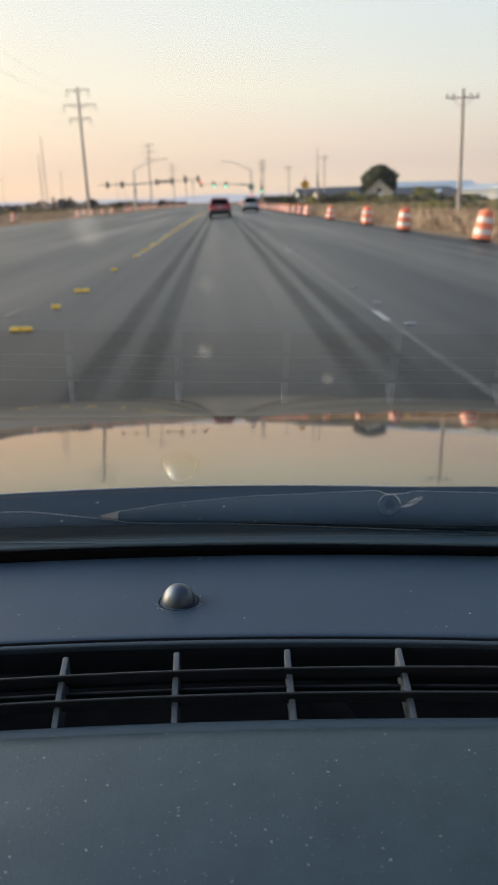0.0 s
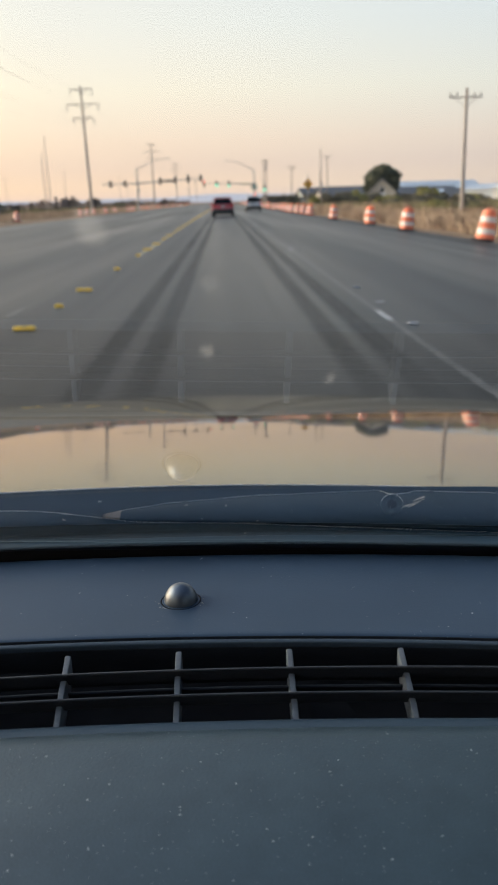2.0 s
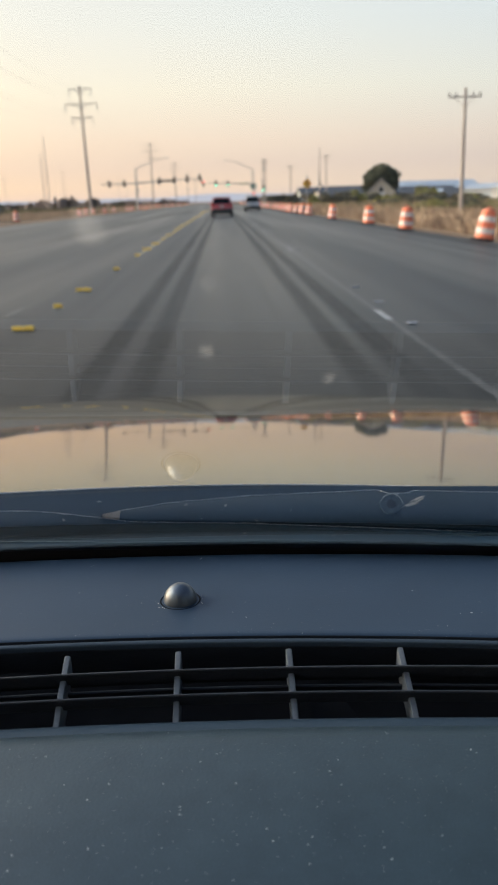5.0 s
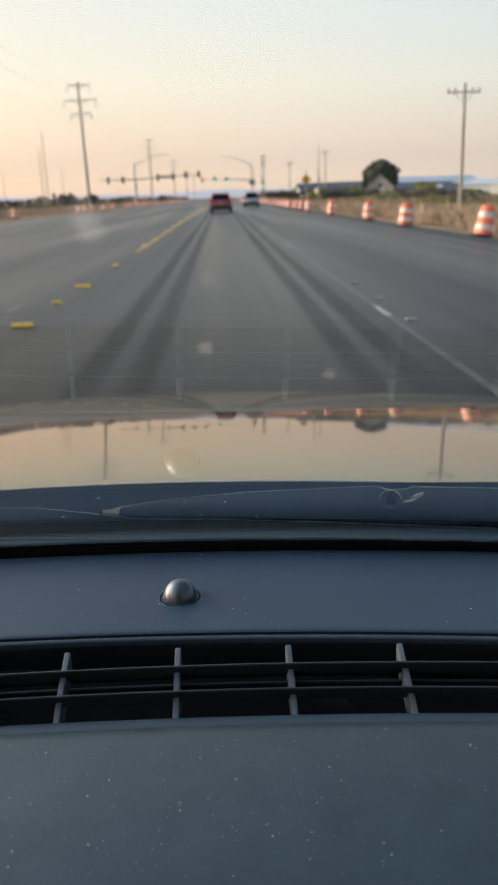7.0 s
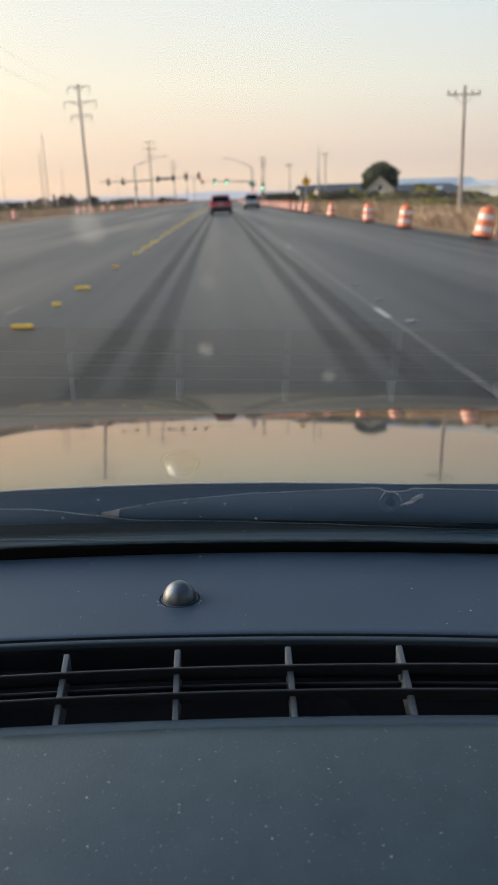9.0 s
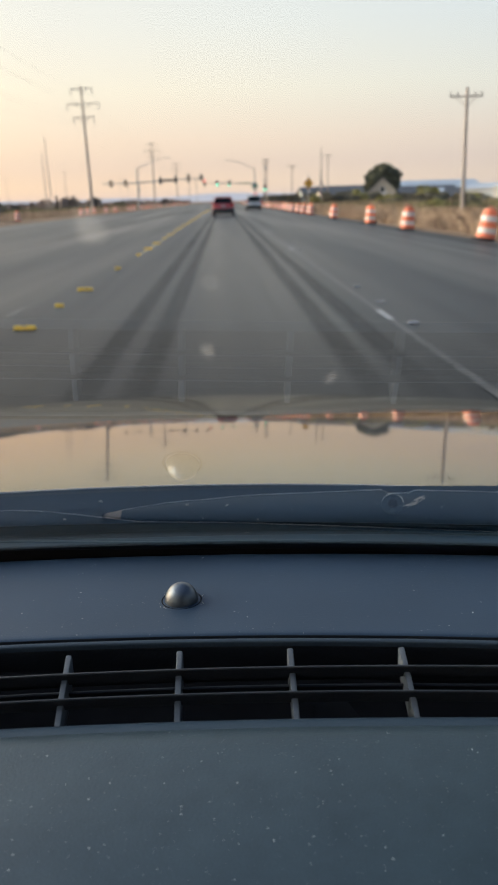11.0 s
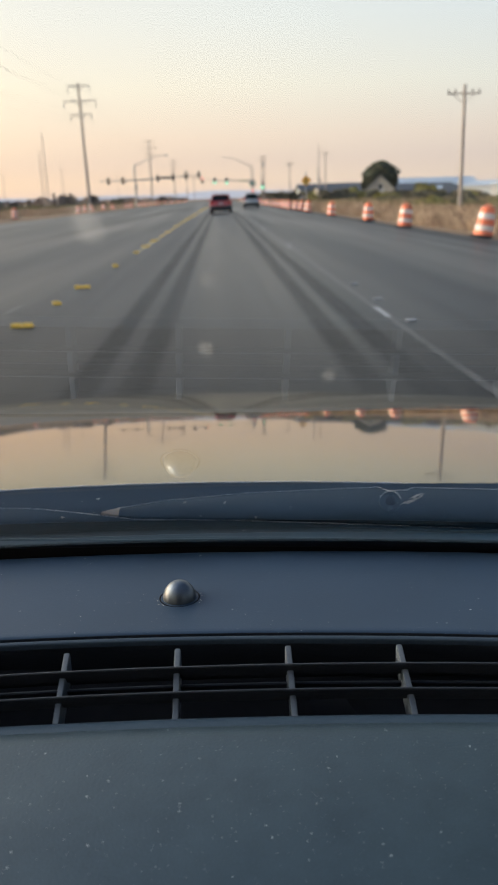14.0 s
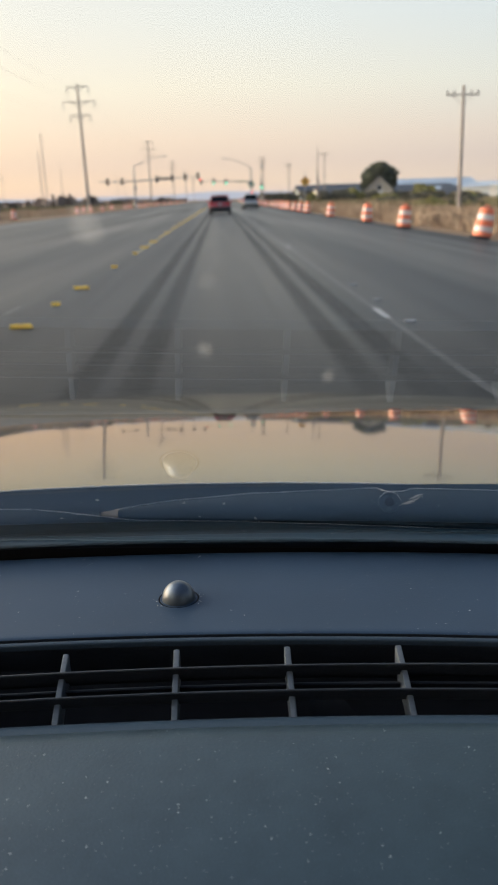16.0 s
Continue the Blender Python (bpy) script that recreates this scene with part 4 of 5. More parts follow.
def signals():
    # near mast arm over the lanes that come towards us
    e = thing("traffic_signal_mast", (-15.2, 155, 0), "steel signal mast with a long arm of unlit heads", "traffic signal", "signals at the crossing")
    b = bmesh.new()
    tube(b, [(0, 0, -.1), (0, 0, 7.4)], [.20, .13], 14)
    box(b, (.6, .6, .12), (0, 0, .06), bevel=.03)
    part("pole", b, STEEL, e)
    b = bmesh.new()
    tube(b, [(-6.5, 0, 4.75), (0, 0, 4.75), (11.9, 0, 5.35)], [.07, .13, .06], 10)
    part("mast_arm", b, STEEL, e)
    for x in (11.5, 9.2, 6.8, 4.1, -2.2, -4.8):
        signal_head(e, (x, -.1, 4.80 + .05 * x if x > 0 else 4.75), None, True)
    b = bmesh.new()
    box(b, (2.0, .02, .42), (5.4, -.12, 5.05), bevel=.005)
    part("street_name_board", b, DARK_STEEL, e, "dark back of a street name board")
    b = bmesh.new()
    box(b, (.5, .4, .7), (.1, -.2, 3.6), bevel=.05)
    part("control_box", b, STEEL, e)
    lamp_arm(e, 0, 7.3, 5.5, 1.6)

    e = thing("traffic_signal_mast", (6.9, 181, 0), "steel signal mast with green lights over our lanes", "traffic signal", "signals at the crossing")
    b = bmesh.new()
    tube(b, [(0, 0, -.1), (0, 0, 7.6)], [.20, .13], 14)
    box(b, (.6, .6, .12), (0, 0, .06), bevel=.03)
    part("pole", b, STEEL, e)
    b = bmesh.new()
    tube(b, [(0, 0, 4.6), (-10.4, 0, 4.95)], [.13, .06], 10)
    part("mast_arm", b, STEEL, e)
    signal_head(e, (-10.6, -.15, 4.95), "red")
    signal_head(e, (-7.9, -.15, 4.85), "green")
    signal_head(e, (-5.35, -.15, 4.77), "green")
    b = bmesh.new()
    box(b, (1.9, .03, .22), (-1.9, -.16, 4.67), bevel=.006)
    part("street_name_board", b, SIGN_GREEN, e, "green street name board")
    b = bmesh.new()
    box(b, (1.25, .03, .80), (0, -.22, 4.05), bevel=.01)
    bd = part("route_board", b, SIGN_GREEN, e, "green guide board")
    b = bmesh.new()
    for zz in (4.22, 3.95):
        box(b, (.9, .006, .12), (0, -.24, zz))
    part("legend_bar", b, SIGN_WHITE, bd)
    b = bmesh.new()
    box(b, (.24, .2, .24), (.1, -.3, 2.5), bevel=.03)
    part("walk_signal", b, RED, e, "lit red walk signal")
    lamp_arm(e, 0, 7.5, -5.4, 1.9)

    e = thing("traffic_signal_post", (7.9, 158, 0), "steel post with one green traffic light", "traffic signal", "signals at the crossing")
    b = bmesh.new()
    tube(b, [(0, 0, -.1), (0, 0, 5.7)], [.09, .06], 12)
    part("post", b, STEEL, e)
    signal_head(e, (0, -.2, 3.40), "green")
    b = bmesh.new()
    box(b, (.5, .1, .35), (.05, -.15, 2.1), bevel=.03)
    part("push_button_box", b, BLACK, e)

    e = thing("traffic_signal_post", (23.4, 203, 0), "pale steel post with a signal head turned aside", "traffic signal", "signals at the crossing", 80)
    b = bmesh.new()
    tube(b, [(0, 0, -.1), (0, 0, 7.6)], [.13, .08], 12)
    part("post", b, STEEL, e)
    signal_head(e, (0, -.25, 4.6), None, True)


def diamond_sign(at, tall, side, beacon):
    e = thing("warning_sign", at, "yellow diamond signal-ahead sign" + (" with a lit amber beacon" if beacon else " on a steel post"), "road sign", "warning signs")
    b = bmesh.new()
    box(b, (.075, .075, tall + .9), (0, 0, (tall + .9) / 2 - .1), bevel=.006)
    part("post", b, STEEL, e)
    b = bmesh.new()
    box(b, (side, .006, side), (0, -.05, tall), (0, 45, 0))
    bmesh.ops.bevel(b, geom=[x for x in b.edges if abs(x.verts[0].co.y - x.verts[1].co.y) > .004], offset=.05, segments=4, affect="EDGES")
    board = part("board", b, SIGN_YELLOW, e, "yellow diamond board")
    b = bmesh.new()
    o, w = side * .705 - .05, .02
    for k in range(4):
        a, c = k * math.pi / 2, (k + 1) * math.pi / 2
        p, q = Vector((o * math.sin(a), -.0555, tall + o * math.cos(a))), Vector((o * math.sin(c), -.0555, tall + o * math.cos(c)))
        d = (q - p).normalized() * .04
        box(b, ((q - p).length - .08, .003, w), (p + q) / 2, (0, -math.degrees(math.atan2(q.z - p.z, q.x - p.x)), 0))
    part("border", b, BLACK, board, "black border line")
    b = bmesh.new()
    box(b, (side * .27, .004, side * .70), (0, -.056, tall), bevel=.001)
    part("symbol_body", b, BLACK, board)
    for dz, m in ((.22, DULL_RED), (0, SIGN_YELLOW), (-.22, DULL_GREEN)):
        b = bmesh.new()
        rod(b, (0, -.058, tall + dz * side), (0, -.063, tall + dz * side), side * .10, seg=24)
        part("symbol_disc", b, m, board)
    if beacon:
        for dz, m, lit in ((.74, AMBER, True), (1.02, VOID, False)):
            b = bmesh.new()
            box(b, (.25, .16, .26), (0, -.02, tall + dz), bevel=.03)
            hd = part("beacon", b, BLACK, e, "black beacon housing")
            b = bmesh.new()
            rod(b, (0, -.11, tall + dz), (0, -.14, tall + dz), .115 if lit else .10, seg=20)
            part("lens", b, m, hd, "lit amber lens" if lit else "dark lens")


def lead_car(name, at, paint, label, width, tall, kind, group="cars ahead on the road", turn=0.0):
    """A car seen from behind; its rear bumper is at the origin and it points ahead."""
    e = thing(name, at, label, "car", group, turn)
    w = width / 2
    secs = [(.0, .42, .80, .86), (.10, .30, 1.00, .96), (.5, .26, 1.02, 1.0), (2.6, .26, 1.00, 1.0), (3.4, .26, .98, .99), (4.1, .27, .86, .95), (4.4, .34, .68, .82)]
    b = bmesh.new()
    rings = []
    for y, z0, z1, k in secs:
        h = w * k
        pr = [(-h * .86, z0), (-h * .97, z0 + .12), (-h, z0 + .32), (-h * .97, z1 - .16), (-h * .88, z1), (h * .88, z1), (h * .97, z1 - .16), (h, z0 + .32), (h * .97, z0 + .12), (h * .86, z0)]
        rings.append([b.verts.new((x, y, z)) for x, z in pr])
    for A, B in zip(rings, rings[1:]):
        for k in range(10):
            b.faces.new((A[k], A[(k + 1) % 10], B[(k + 1) % 10], B[k]))
    b.faces.new(rings[0]); b.faces.new(rings[-1][::-1])
    body = part("body", b, paint, e, smooth=35)
    # cabin
    b = bmesh.new()
    lean = .30 if kind == "hatch" else .12
    cab = [(.12, .99, .80), (.12 + lean, tall - .10, .70), (.40 + lean, tall, .66), (2.0, tall, .66), (2.5, tall - .12, .68), (3.3, .99, .80)]
    rows = []
    for y, z, k in cab:
        rows.append([b.verts.new((-w * k * 1.08, y, z)), b.verts.new((w * k * 1.08, y, z))])
    base = [[b.verts.new((-w * .90, y, .97)), b.verts.new((w * .90, y, .97))] for y, z, k in cab]
    for i in range(len(cab) - 1):
        b.faces.new((rows[i][0], rows[i][1], rows[i + 1][1], rows[i + 1][0]))
        for s in (0, 1):
            b.faces.new((rows[i][s], rows[i + 1][s], base[i + 1][s], base[i][s]))
    part("cabin", b, paint, e, smooth=35)
    b = bmesh.new()
    y0, z0, y1, z1 = .12, 1.02, .12 + lean, tall - .14
    vs = [b.verts.new(p) for p in ((-w * .78, y0 - .03, z0), (w * .78, y0 - .03, z0), (w * .66, y1 - .03, z1), (-w * .66, y1 - .03, z1))]
    f = b.faces.new(vs)
    bmesh.ops.solidify(b, geom=[f], thickness=.012)
    rw = part("rear_window", b, CAR_GLASS, e, "dark tinted rear window")
    for s in (-1, 1):
        b = bmesh.new()
        pts = [(.6, 1.03), (2.9, 1.03), (2.3, tall - .14), (.75, tall - .12)]
        vs = [b.verts.new((s * w * (.905 if z < 1.1 else .765), y, z)) for y, z in pts]
        f = b.faces.new(vs)
        bmesh.ops.solidify(b, geom=[f], thickness=.01)
        part("side_window", b, CAR_GLASS, e, "dark side window")
        b = bmesh.new()
        if kind == "hatch":
            box(b, (.34, .10, .20), (s * w * .76, .05, .90), (0, s * 12, 0), .03)
        else:
            box(b, (.16, .12, .52), (s * w * .88, .06, .98), bevel=.03)
        part("tail_lamp", b, TAIL_RED, e, "red tail lamp")
        b = bmesh.new()
        box(b, (.20, .14, .14), (s * (w + .08), 2.55, 1.05), bevel=.04)
        part("door_mirror", b, paint, e)
        for y in (.85, 3.55):
            b = bmesh.new()
            m = Matrix.Translation((s * (w - .12), y, .33)) @ Euler((0, radians(90), 0)).to_matrix().to_4x4()
            lathe(b, [(.20, -.11), (.31, -.11), (.33, -.07), (.33, .07), (.31, .11), (.20, .11)], 24)
            bmesh.ops.transform(b, matrix=m, verts=b.verts)
            t = part("wheel", b, TYRE, e, "black tyre")
            b = bmesh.new()
            lathe(b, [(.21, -.09), (.21, .09), (.06, .07), (.001, .075)], 20)
            bmesh.ops.transform(b, matrix=m, verts=b.verts)
            part("rim", b, CHROME, t)
    b = bmesh.new()
    box(b, (width * .96, .22, .30), (0, .02, .46), bevel=.06, seg=2)
    bp = part("rear_bumper", b, PLASTIC, e, "dark lower bumper")
    b = bmesh.new()
    box(b, (.34, .012, .17), (0, -.01 if kind != "hatch" else -.005, .80), bevel=.004)
    part("number_plate", b, STEEL, e, "plain pale number plate")
    b = bmesh.new()
    box(b, (width * .62, .26, .035), (0, .12 + lean, tall - .045), bevel=.012)
    part("roof_spoiler", b, paint, e)
    b = bmesh.new()
    box(b, (width * .70, 3.6, .10), (0, 2.2, .24))
    part("underbody", b, PLASTIC, e)
    if kind != "hatch":
        for s in (-1, 1):
            b = bmesh.new()
            tube(b, [(s * w * .62, .7, tall), (s * w * .62, .75, tall + .06), (s * w * .62, 2.2, tall + .06), (s * w * .62, 2.25, tall)], .018, 8)
            part("roof_rail", b, PLASTIC, e)


# ---------------------------------------------------------------- plants
def leaf_cloud(name, lobes, count, size, seed, material, parent, label=""):
    """A crown of small leaf clumps inside overlapping lobes (x, y, z, rx, rz), thicker towards their skins."""
    rng = np.random.default_rng(seed)
    V, F = [], []
    wsum = sum(l[3] ** 2 * l[4] for l in lobes)
    for x, y, z, rx, rz in lobes:
        n = int(count * rx ** 2 * rz / wsum)
        d = rng.normal(size=(n, 3)); d /= np.linalg.norm(d, axis=1)[:, None]
        r = rng.uniform(.35, 1.0, n) ** .45 * (1 + .16 * np.sin(5 * d[:, 0] + seed) * np.cos(4 * d[:, 2]))
        c = d * r[:, None] * np.array([rx, rx, rz]) + np.array([x, y, z])
        for p in c:
            a, t, s = rng.uniform(0, 6.28), rng.uniform(-1, 1), size * rng.uniform(.5, 1.5)
            u = np.array([math.cos(a), math.sin(a), t * .6]) * s
            w = np.array([-math.sin(a) * t, math.cos(a) * t, 1 - .4 * abs(t)]) * s * .7
            k = len(V)
            V += [p - u - w * .4, p + u * .2 - w, p + u + w * .3, p - u * .1 + w]
            F.append((k, k + 1, k + 2, k + 3))
    me = bpy.data.meshes.new(name)
    me.from_pydata([tuple(v) for v in V], [], F)
    me.materials.append(material)
    ob = new(name, me)
    ob.parent = parent
    if label:
        ob["label"] = label
    return ob


def tree(at, tall, spread, seed, label, dry=False, low=.28, leaves=4200, group=""):
    rng = random.Random(seed)
    e = thing("tree", at, label, "tree", group)
    b = bmesh.new()
    lean = rng.uniform(-.3, .3)
    tube(b, [(0, 0, -.2), (.1 * lean, 0, tall * .25), (lean * .5, .1, tall * .55), (lean, 0, tall * .86)], [tall * .03, tall * .023, tall * .014, .03], 9)
    lobes = []
    for k in range(9):
        a, zz = rng.uniform(0, 6.28), rng.uniform(low + .12, .85)
        q = spread * .55 * math.sin(math.pi * min(.95, max(.25, zz)))
        tip = (q * math.cos(a), q * math.sin(a), tall * zz)
        tube(b, [(lean * .3, 0, tall * (zz - .22)), tuple(Vector(tip) * .55 + Vector((0, 0, tall * (zz - .1) * .45))), tip], [tall * .011, tall * .007, .02], 6)
        lobes.append((*tip, spread * rng.uniform(.30, .46), tall * rng.uniform(.12, .19)))
    lobes.append((lean, 0, tall * .80, spread * .42, tall * .19))
    part("trunk", b, BARK, e)
    leaf_cloud("crown", lobes, leaves, max(.10, spread * .030), seed, LEAF_DRY if dry else LEAF, e)
    return e


def conifer(at, tall, spread, seed):
    e = thing("conifer_tree", at, "dark pointed conifer tree behind the trailers", "tree")
    b = bmesh.new()
    tube(b, [(0, 0, -.2), (0, 0, tall * .5), (0, 0, tall)], [tall * .022, tall * .014, .02], 9)
    part("trunk", b, BARK, e)
    lobes = []
    for k in range(16):
        u = k / 15
        r = spread * (1 - u) * (.9 + .2 * math.sin(k * 2.4)) + .12
        for j in range(5 if k < 12 else 2):
            a = j * 1.26 + k * .7
            lobes.append((r * .6 * math.cos(a), r * .6 * math.sin(a), tall * (.06 + .90 * u), r * .62 + .05, tall * .045))
    leaf_cloud("crown", lobes, 5200, .22, seed, NEEDLE, e)


def shrub(at, tall, spread, seed, dry, label):
    rng = random.Random(seed)
    e = thing("shrub", at, label, "shrub", "shrubs beyond the verge")
    b = bmesh.new()
    for k in range(5):
        a = rng.uniform(0, 6.28)
        tube(b, [(0, 0, -.05), (.25 * spread * math.cos(a), .25 * spread * math.sin(a), tall * .4), (.45 * spread * math.cos(a), .45 * spread * math.sin(a), tall * .75)], [.04, .03, .01], 5)
    part("stems", b, BARK, e)
    lobes = [(rng.uniform(-.5, .5) * spread, rng.uniform(-.5, .5) * spread, tall * rng.uniform(.3, .7), spread * rng.uniform(.3, .5), tall * rng.uniform(.22, .34)) for _ in range(7)]
    leaf_cloud("leaves", lobes, 1500, .085 + .02 * spread, seed, LEAF_DRY if dry else LEAF_DULL, e)


def grass():
    def field(name, spots, m, label, seed):
        rng = np.random.default_rng(seed)
        V, F = [], []
        for x0, x1, y0, y1, n, h0, h1 in spots:
            for _ in range(n):
                x, y = rng.uniform(x0, x1), rng.uniform(y0, y1)
                off = max(0, x - 7.2) if x > 0 else max(0, -15 - x)
                z = -.05 + min(off, 9) * .02
                for _b in range(3):
                    a, h, w = rng.uniform(0, 6.28), rng.uniform(h0, h1), rng.uniform(.012, .03)
                    px, py = x + rng.normal() * .10, y + rng.normal() * .10
                    dx, dy = math.cos(a), math.sin(a)
                    bx, by = rng.normal() * .18 * h, rng.normal() * .18 * h
                    k = len(V)
                    V += [(px - dx * w, py - dy * w, z), (px + dx * w, py + dy * w, z), (px + bx + dx * w * .4, py + by + dy * w * .4, z + h * .7), (px + bx * 1.8, py + by * 1.8, z + h)]
                    F.append((k, k + 1, k + 2, k + 3))
        me = bpy.data.meshes.new(name)
        me.from_pydata(V, [], F)
        me.materials.append(m)
        tagged(new(name, me), label, "grass", kind="stuff")
    field("dry_grass", [(7.6, 14, 8, 70, 9000, .18, .55), (8, 26, 60, 190, 9000, .25, .7), (-30, -17.2, 40, 200, 7000, .2, .6), (-24, -17.2, 190, 420, 4000, .25, .7), (7.6, 12, -60, 8, 1500, .2, .5)],
          STRAW, "dry straw-coloured grass on the verge", 5)
    field("weeds", [(11, 30, 45, 190, 5000, .25, .8), (-60, -24, 60, 260, 3500, .3, .9)], WEED, "dull green weeds behind the dry grass", 6)


# ---------------------------------------------------------------- buildings
def house(name, at, size, ridge, wall_m, roof_m, label, turn=0.0, windows=(), door=None, category="house", eave=.35, along="x"):
    """A gabled house; size (x, y, wall height). The ridge runs along x or y."""
    e = thing(name, at, label, category, "", turn)
    sx, sy, h = size
    b = bmesh.new()
    box(b, (sx, sy, h), (0, 0, h / 2))
    if along == "y":
        for s in (-1, 1):
            y = s * sy / 2
            vs = [b.verts.new(p) for p in ((-sx / 2, y, h), (sx / 2, y, h), (0, y, h + ridge))]
            wd = [b.verts.new(p) for p in ((-sx / 2, y - s * .15, h), (sx / 2, y - s * .15, h), (0, y - s * .15, h + ridge))]
            b.faces.new(vs); b.faces.new(wd[::-1])
            for k in range(3):
                b.faces.new((vs[k], vs[(k + 1) % 3], wd[(k + 1) % 3], wd[k]))
    else:
        for s in (-1, 1):
            x = s * sx / 2
            vs = [b.verts.new(p) for p in ((x, -sy / 2, h), (x, sy / 2, h), (x, 0, h + ridge))]
            wd = [b.verts.new(p) for p in ((x - s * .15, -sy / 2, h), (x - s * .15, sy / 2, h), (x - s * .15, 0, h + ridge))]
            b.faces.new(vs); b.faces.new(wd[::-1])
            for k in range(3):
                b.faces.new((vs[k], vs[(k + 1) % 3], wd[(k + 1) % 3], wd[k]))
    part("wall", b, wall_m, e, smooth=0)
    half = (sx if along == "y" else sy) / 2
    L = (sy if along == "y" else sx) + 2 * eave
    sl = math.hypot(half, ridge)
    for s in (-1, 1):
        b = bmesh.new()
        ang = math.degrees(math.atan2(ridge, half))
        out = half + eave
        c = out / 2
        zc = h + ridge - ridge / half * c + .08
        if along == "y":
            box(b, (out / math.cos(radians(ang)), L, .14), (s * c, 0, zc), (0, s * ang, 0))
        else:
            box(b, (L, out / math.cos(radians(ang)), .14), (0, s * c, zc), (-s * ang, 0, 0))
        part("roof", b, roof_m, e, smooth=0)
    for x, z, ww, hh in windows:
        b = bmesh.new()
        box(b, (ww, .06, hh), (x, -sy / 2 - .02, z), bevel=.01)
        fr = part("window", b, TRIM, e, "white-framed window")
        b = bmesh.new()
        box(b, (ww - .16, .03, hh - .16), (x, -sy / 2 - .05, z))
        part("pane", b, WINDOW, fr)
    if door:
        b = bmesh.new()
        box(b, (.95, .06, 2.05), (door, -sy / 2 - .03, 1.03), bevel=.01)
        part("door", b, TRIM, e)
    return e


def trailer(at, length, turn=0.0):
    e = thing("semi_trailer", at, "long white box semi-trailer parked beyond the verge", "trailer", "parked trailers", turn)
    b = bmesh.new()
    box(b, (2.55, length, 2.75), (0, 0, 2.55), bevel=.03)
    part("box", b, TRAILER, e)
    b = bmesh.new()
    box(b, (1.0, length - .4, .18), (0, 0, 1.06))
    part("chassis", b, DARK_STEEL, e)
    for y in (-length / 2 + 1.2, -length / 2 + 2.5):
        for s in (-1, 1):
            b = bmesh.new()
            m = Matrix.Translation((s * 1.05, y, .5)) @ Euler((0, radians(90), 0)).to_matrix().to_4x4()
            lathe(b, [(.28, -.2), (.48, -.2), (.5, -.15), (.5, .15), (.48, .2), (.28, .2)], 20)
            bmesh.ops.transform(b, matrix=m, verts=b.verts)
            part("wheel", b, TYRE, e)
    b = bmesh.new()
    for s in (-1, 1):
        rod(b, (s * .8, length / 2 - 2.4, 1.0), (s * .8, length / 2 - 2.4, .0), .07, seg=8)
    part("landing_gear", b, DARK_STEEL, e)


def distance():
    rng = np.random.default_rng(8)
    b = bmesh.new()
    prof = lambda x: 27 + 9 * math.sin(x * .0021 + 1.9) + 5 * math.sin(x * .0047 + .6) + 3 * math.sin(x * .013 + 2)
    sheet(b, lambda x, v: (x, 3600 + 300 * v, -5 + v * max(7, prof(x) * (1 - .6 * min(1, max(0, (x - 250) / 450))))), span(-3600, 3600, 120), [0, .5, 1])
    single("backdrop", b, HILL_HAZE, "hills along the horizon, pale blue haze put in as glow", "hills", kind="structure", smooth=60)
    # low far brush, a broken line along the horizon
    V, F = [], []
    for _ in range(5200):
        side = rng.uniform()
        if side < .6:
            x, y = -rng.uniform(30, 420), rng.uniform(230, 900)
        else:
            x, y = rng.uniform(22, 420), rng.uniform(260, 900)
        hgt = rng.uniform(.5, 2.4) * (1.0 + .8 * math.sin(x * .04) * math.sin(y * .021))
        for _b in range(3):
            a, w = rng.uniform(0, 3.14), hgt * rng.uniform(.5, 1.1)
            px, py = x + rng.normal() * hgt * .5, y + rng.normal() * hgt * .5
            k = len(V)
            V += [(px - math.cos(a) * w, py - math.sin(a) * w, 0), (px + math.cos(a) * w, py + math.sin(a) * w, 0),
                  (px + math.cos(a) * w * .7, py + math.sin(a) * w * .7, hgt * rng.uniform(.6, 1)), (px - math.cos(a) * w * .5, py - math.sin(a) * w * .5, hgt * rng.uniform(.7, 1.1))]
            F.append((k, k + 1, k + 2, k + 3))
    me = bpy.data.meshes.new("far_brush")
    me.from_pydata(V, [], F)
    me.materials.append(WOOD_FAR)
    tagged(new("far_brush", me), "low dark brush along the far fields", "brush", kind="stuff")


# ---------------------------------------------------------------- set the place
lead_car("red_car", (0.03, 70.0, .006), RED_PAINT, "dark red hatchback seen from behind in our lane", 1.86, 1.54, "hatch")
lead_car("silver_suv", (3.75, 101.0, .006), SILVER_PAINT, "silver sport utility car seen from behind", 1.92, 1.74, "suv")
diamond_sign((7.7, 19.4, .0), 2.40, .84, True)
diamond_sign((7.85, 77.5, .0), 2.52, .68, False)
drums()
signals()
for x, y, tall in ((-19.7, 129, 17.9), (-20.9, 264, 19), (-20.9, 399, 19), (-20.2, -6, 18), (-20.5, 540, 19), (-20.5, 690, 19)):
    transmission_pole((x, y, 0), tall).rotation_euler = (0, radians(-1.1 if y == 129 else -.5), 0)
for x, y, tall in ((-36.0, 180, 15.2), (-39.0, 190, 12.3), (-60, 330, 14), (-52, 440, 15), (-44, 560, 16), (-95, 380, 14), (-70, 640, 15)):
    utility_pole((x, y, 0), tall, 0 if y < 300 else 1).rotation_euler = (0, radians(-1.0), 0)
for x, y, tall in ((12.8, 45, 6.35), (19.6, 158, 8.9), (13.0, 158, 7.2), (13.0, 265, 7.5), (13.0, 330, 8), (12.8, -20, 6.4), (12.8, -84, 6.4), (40, 400, 9), (16, 420, 9)):
    utility_pole((x, y, .1), tall)
utility_pole((20.0, 172, 0), 11.0, 0)
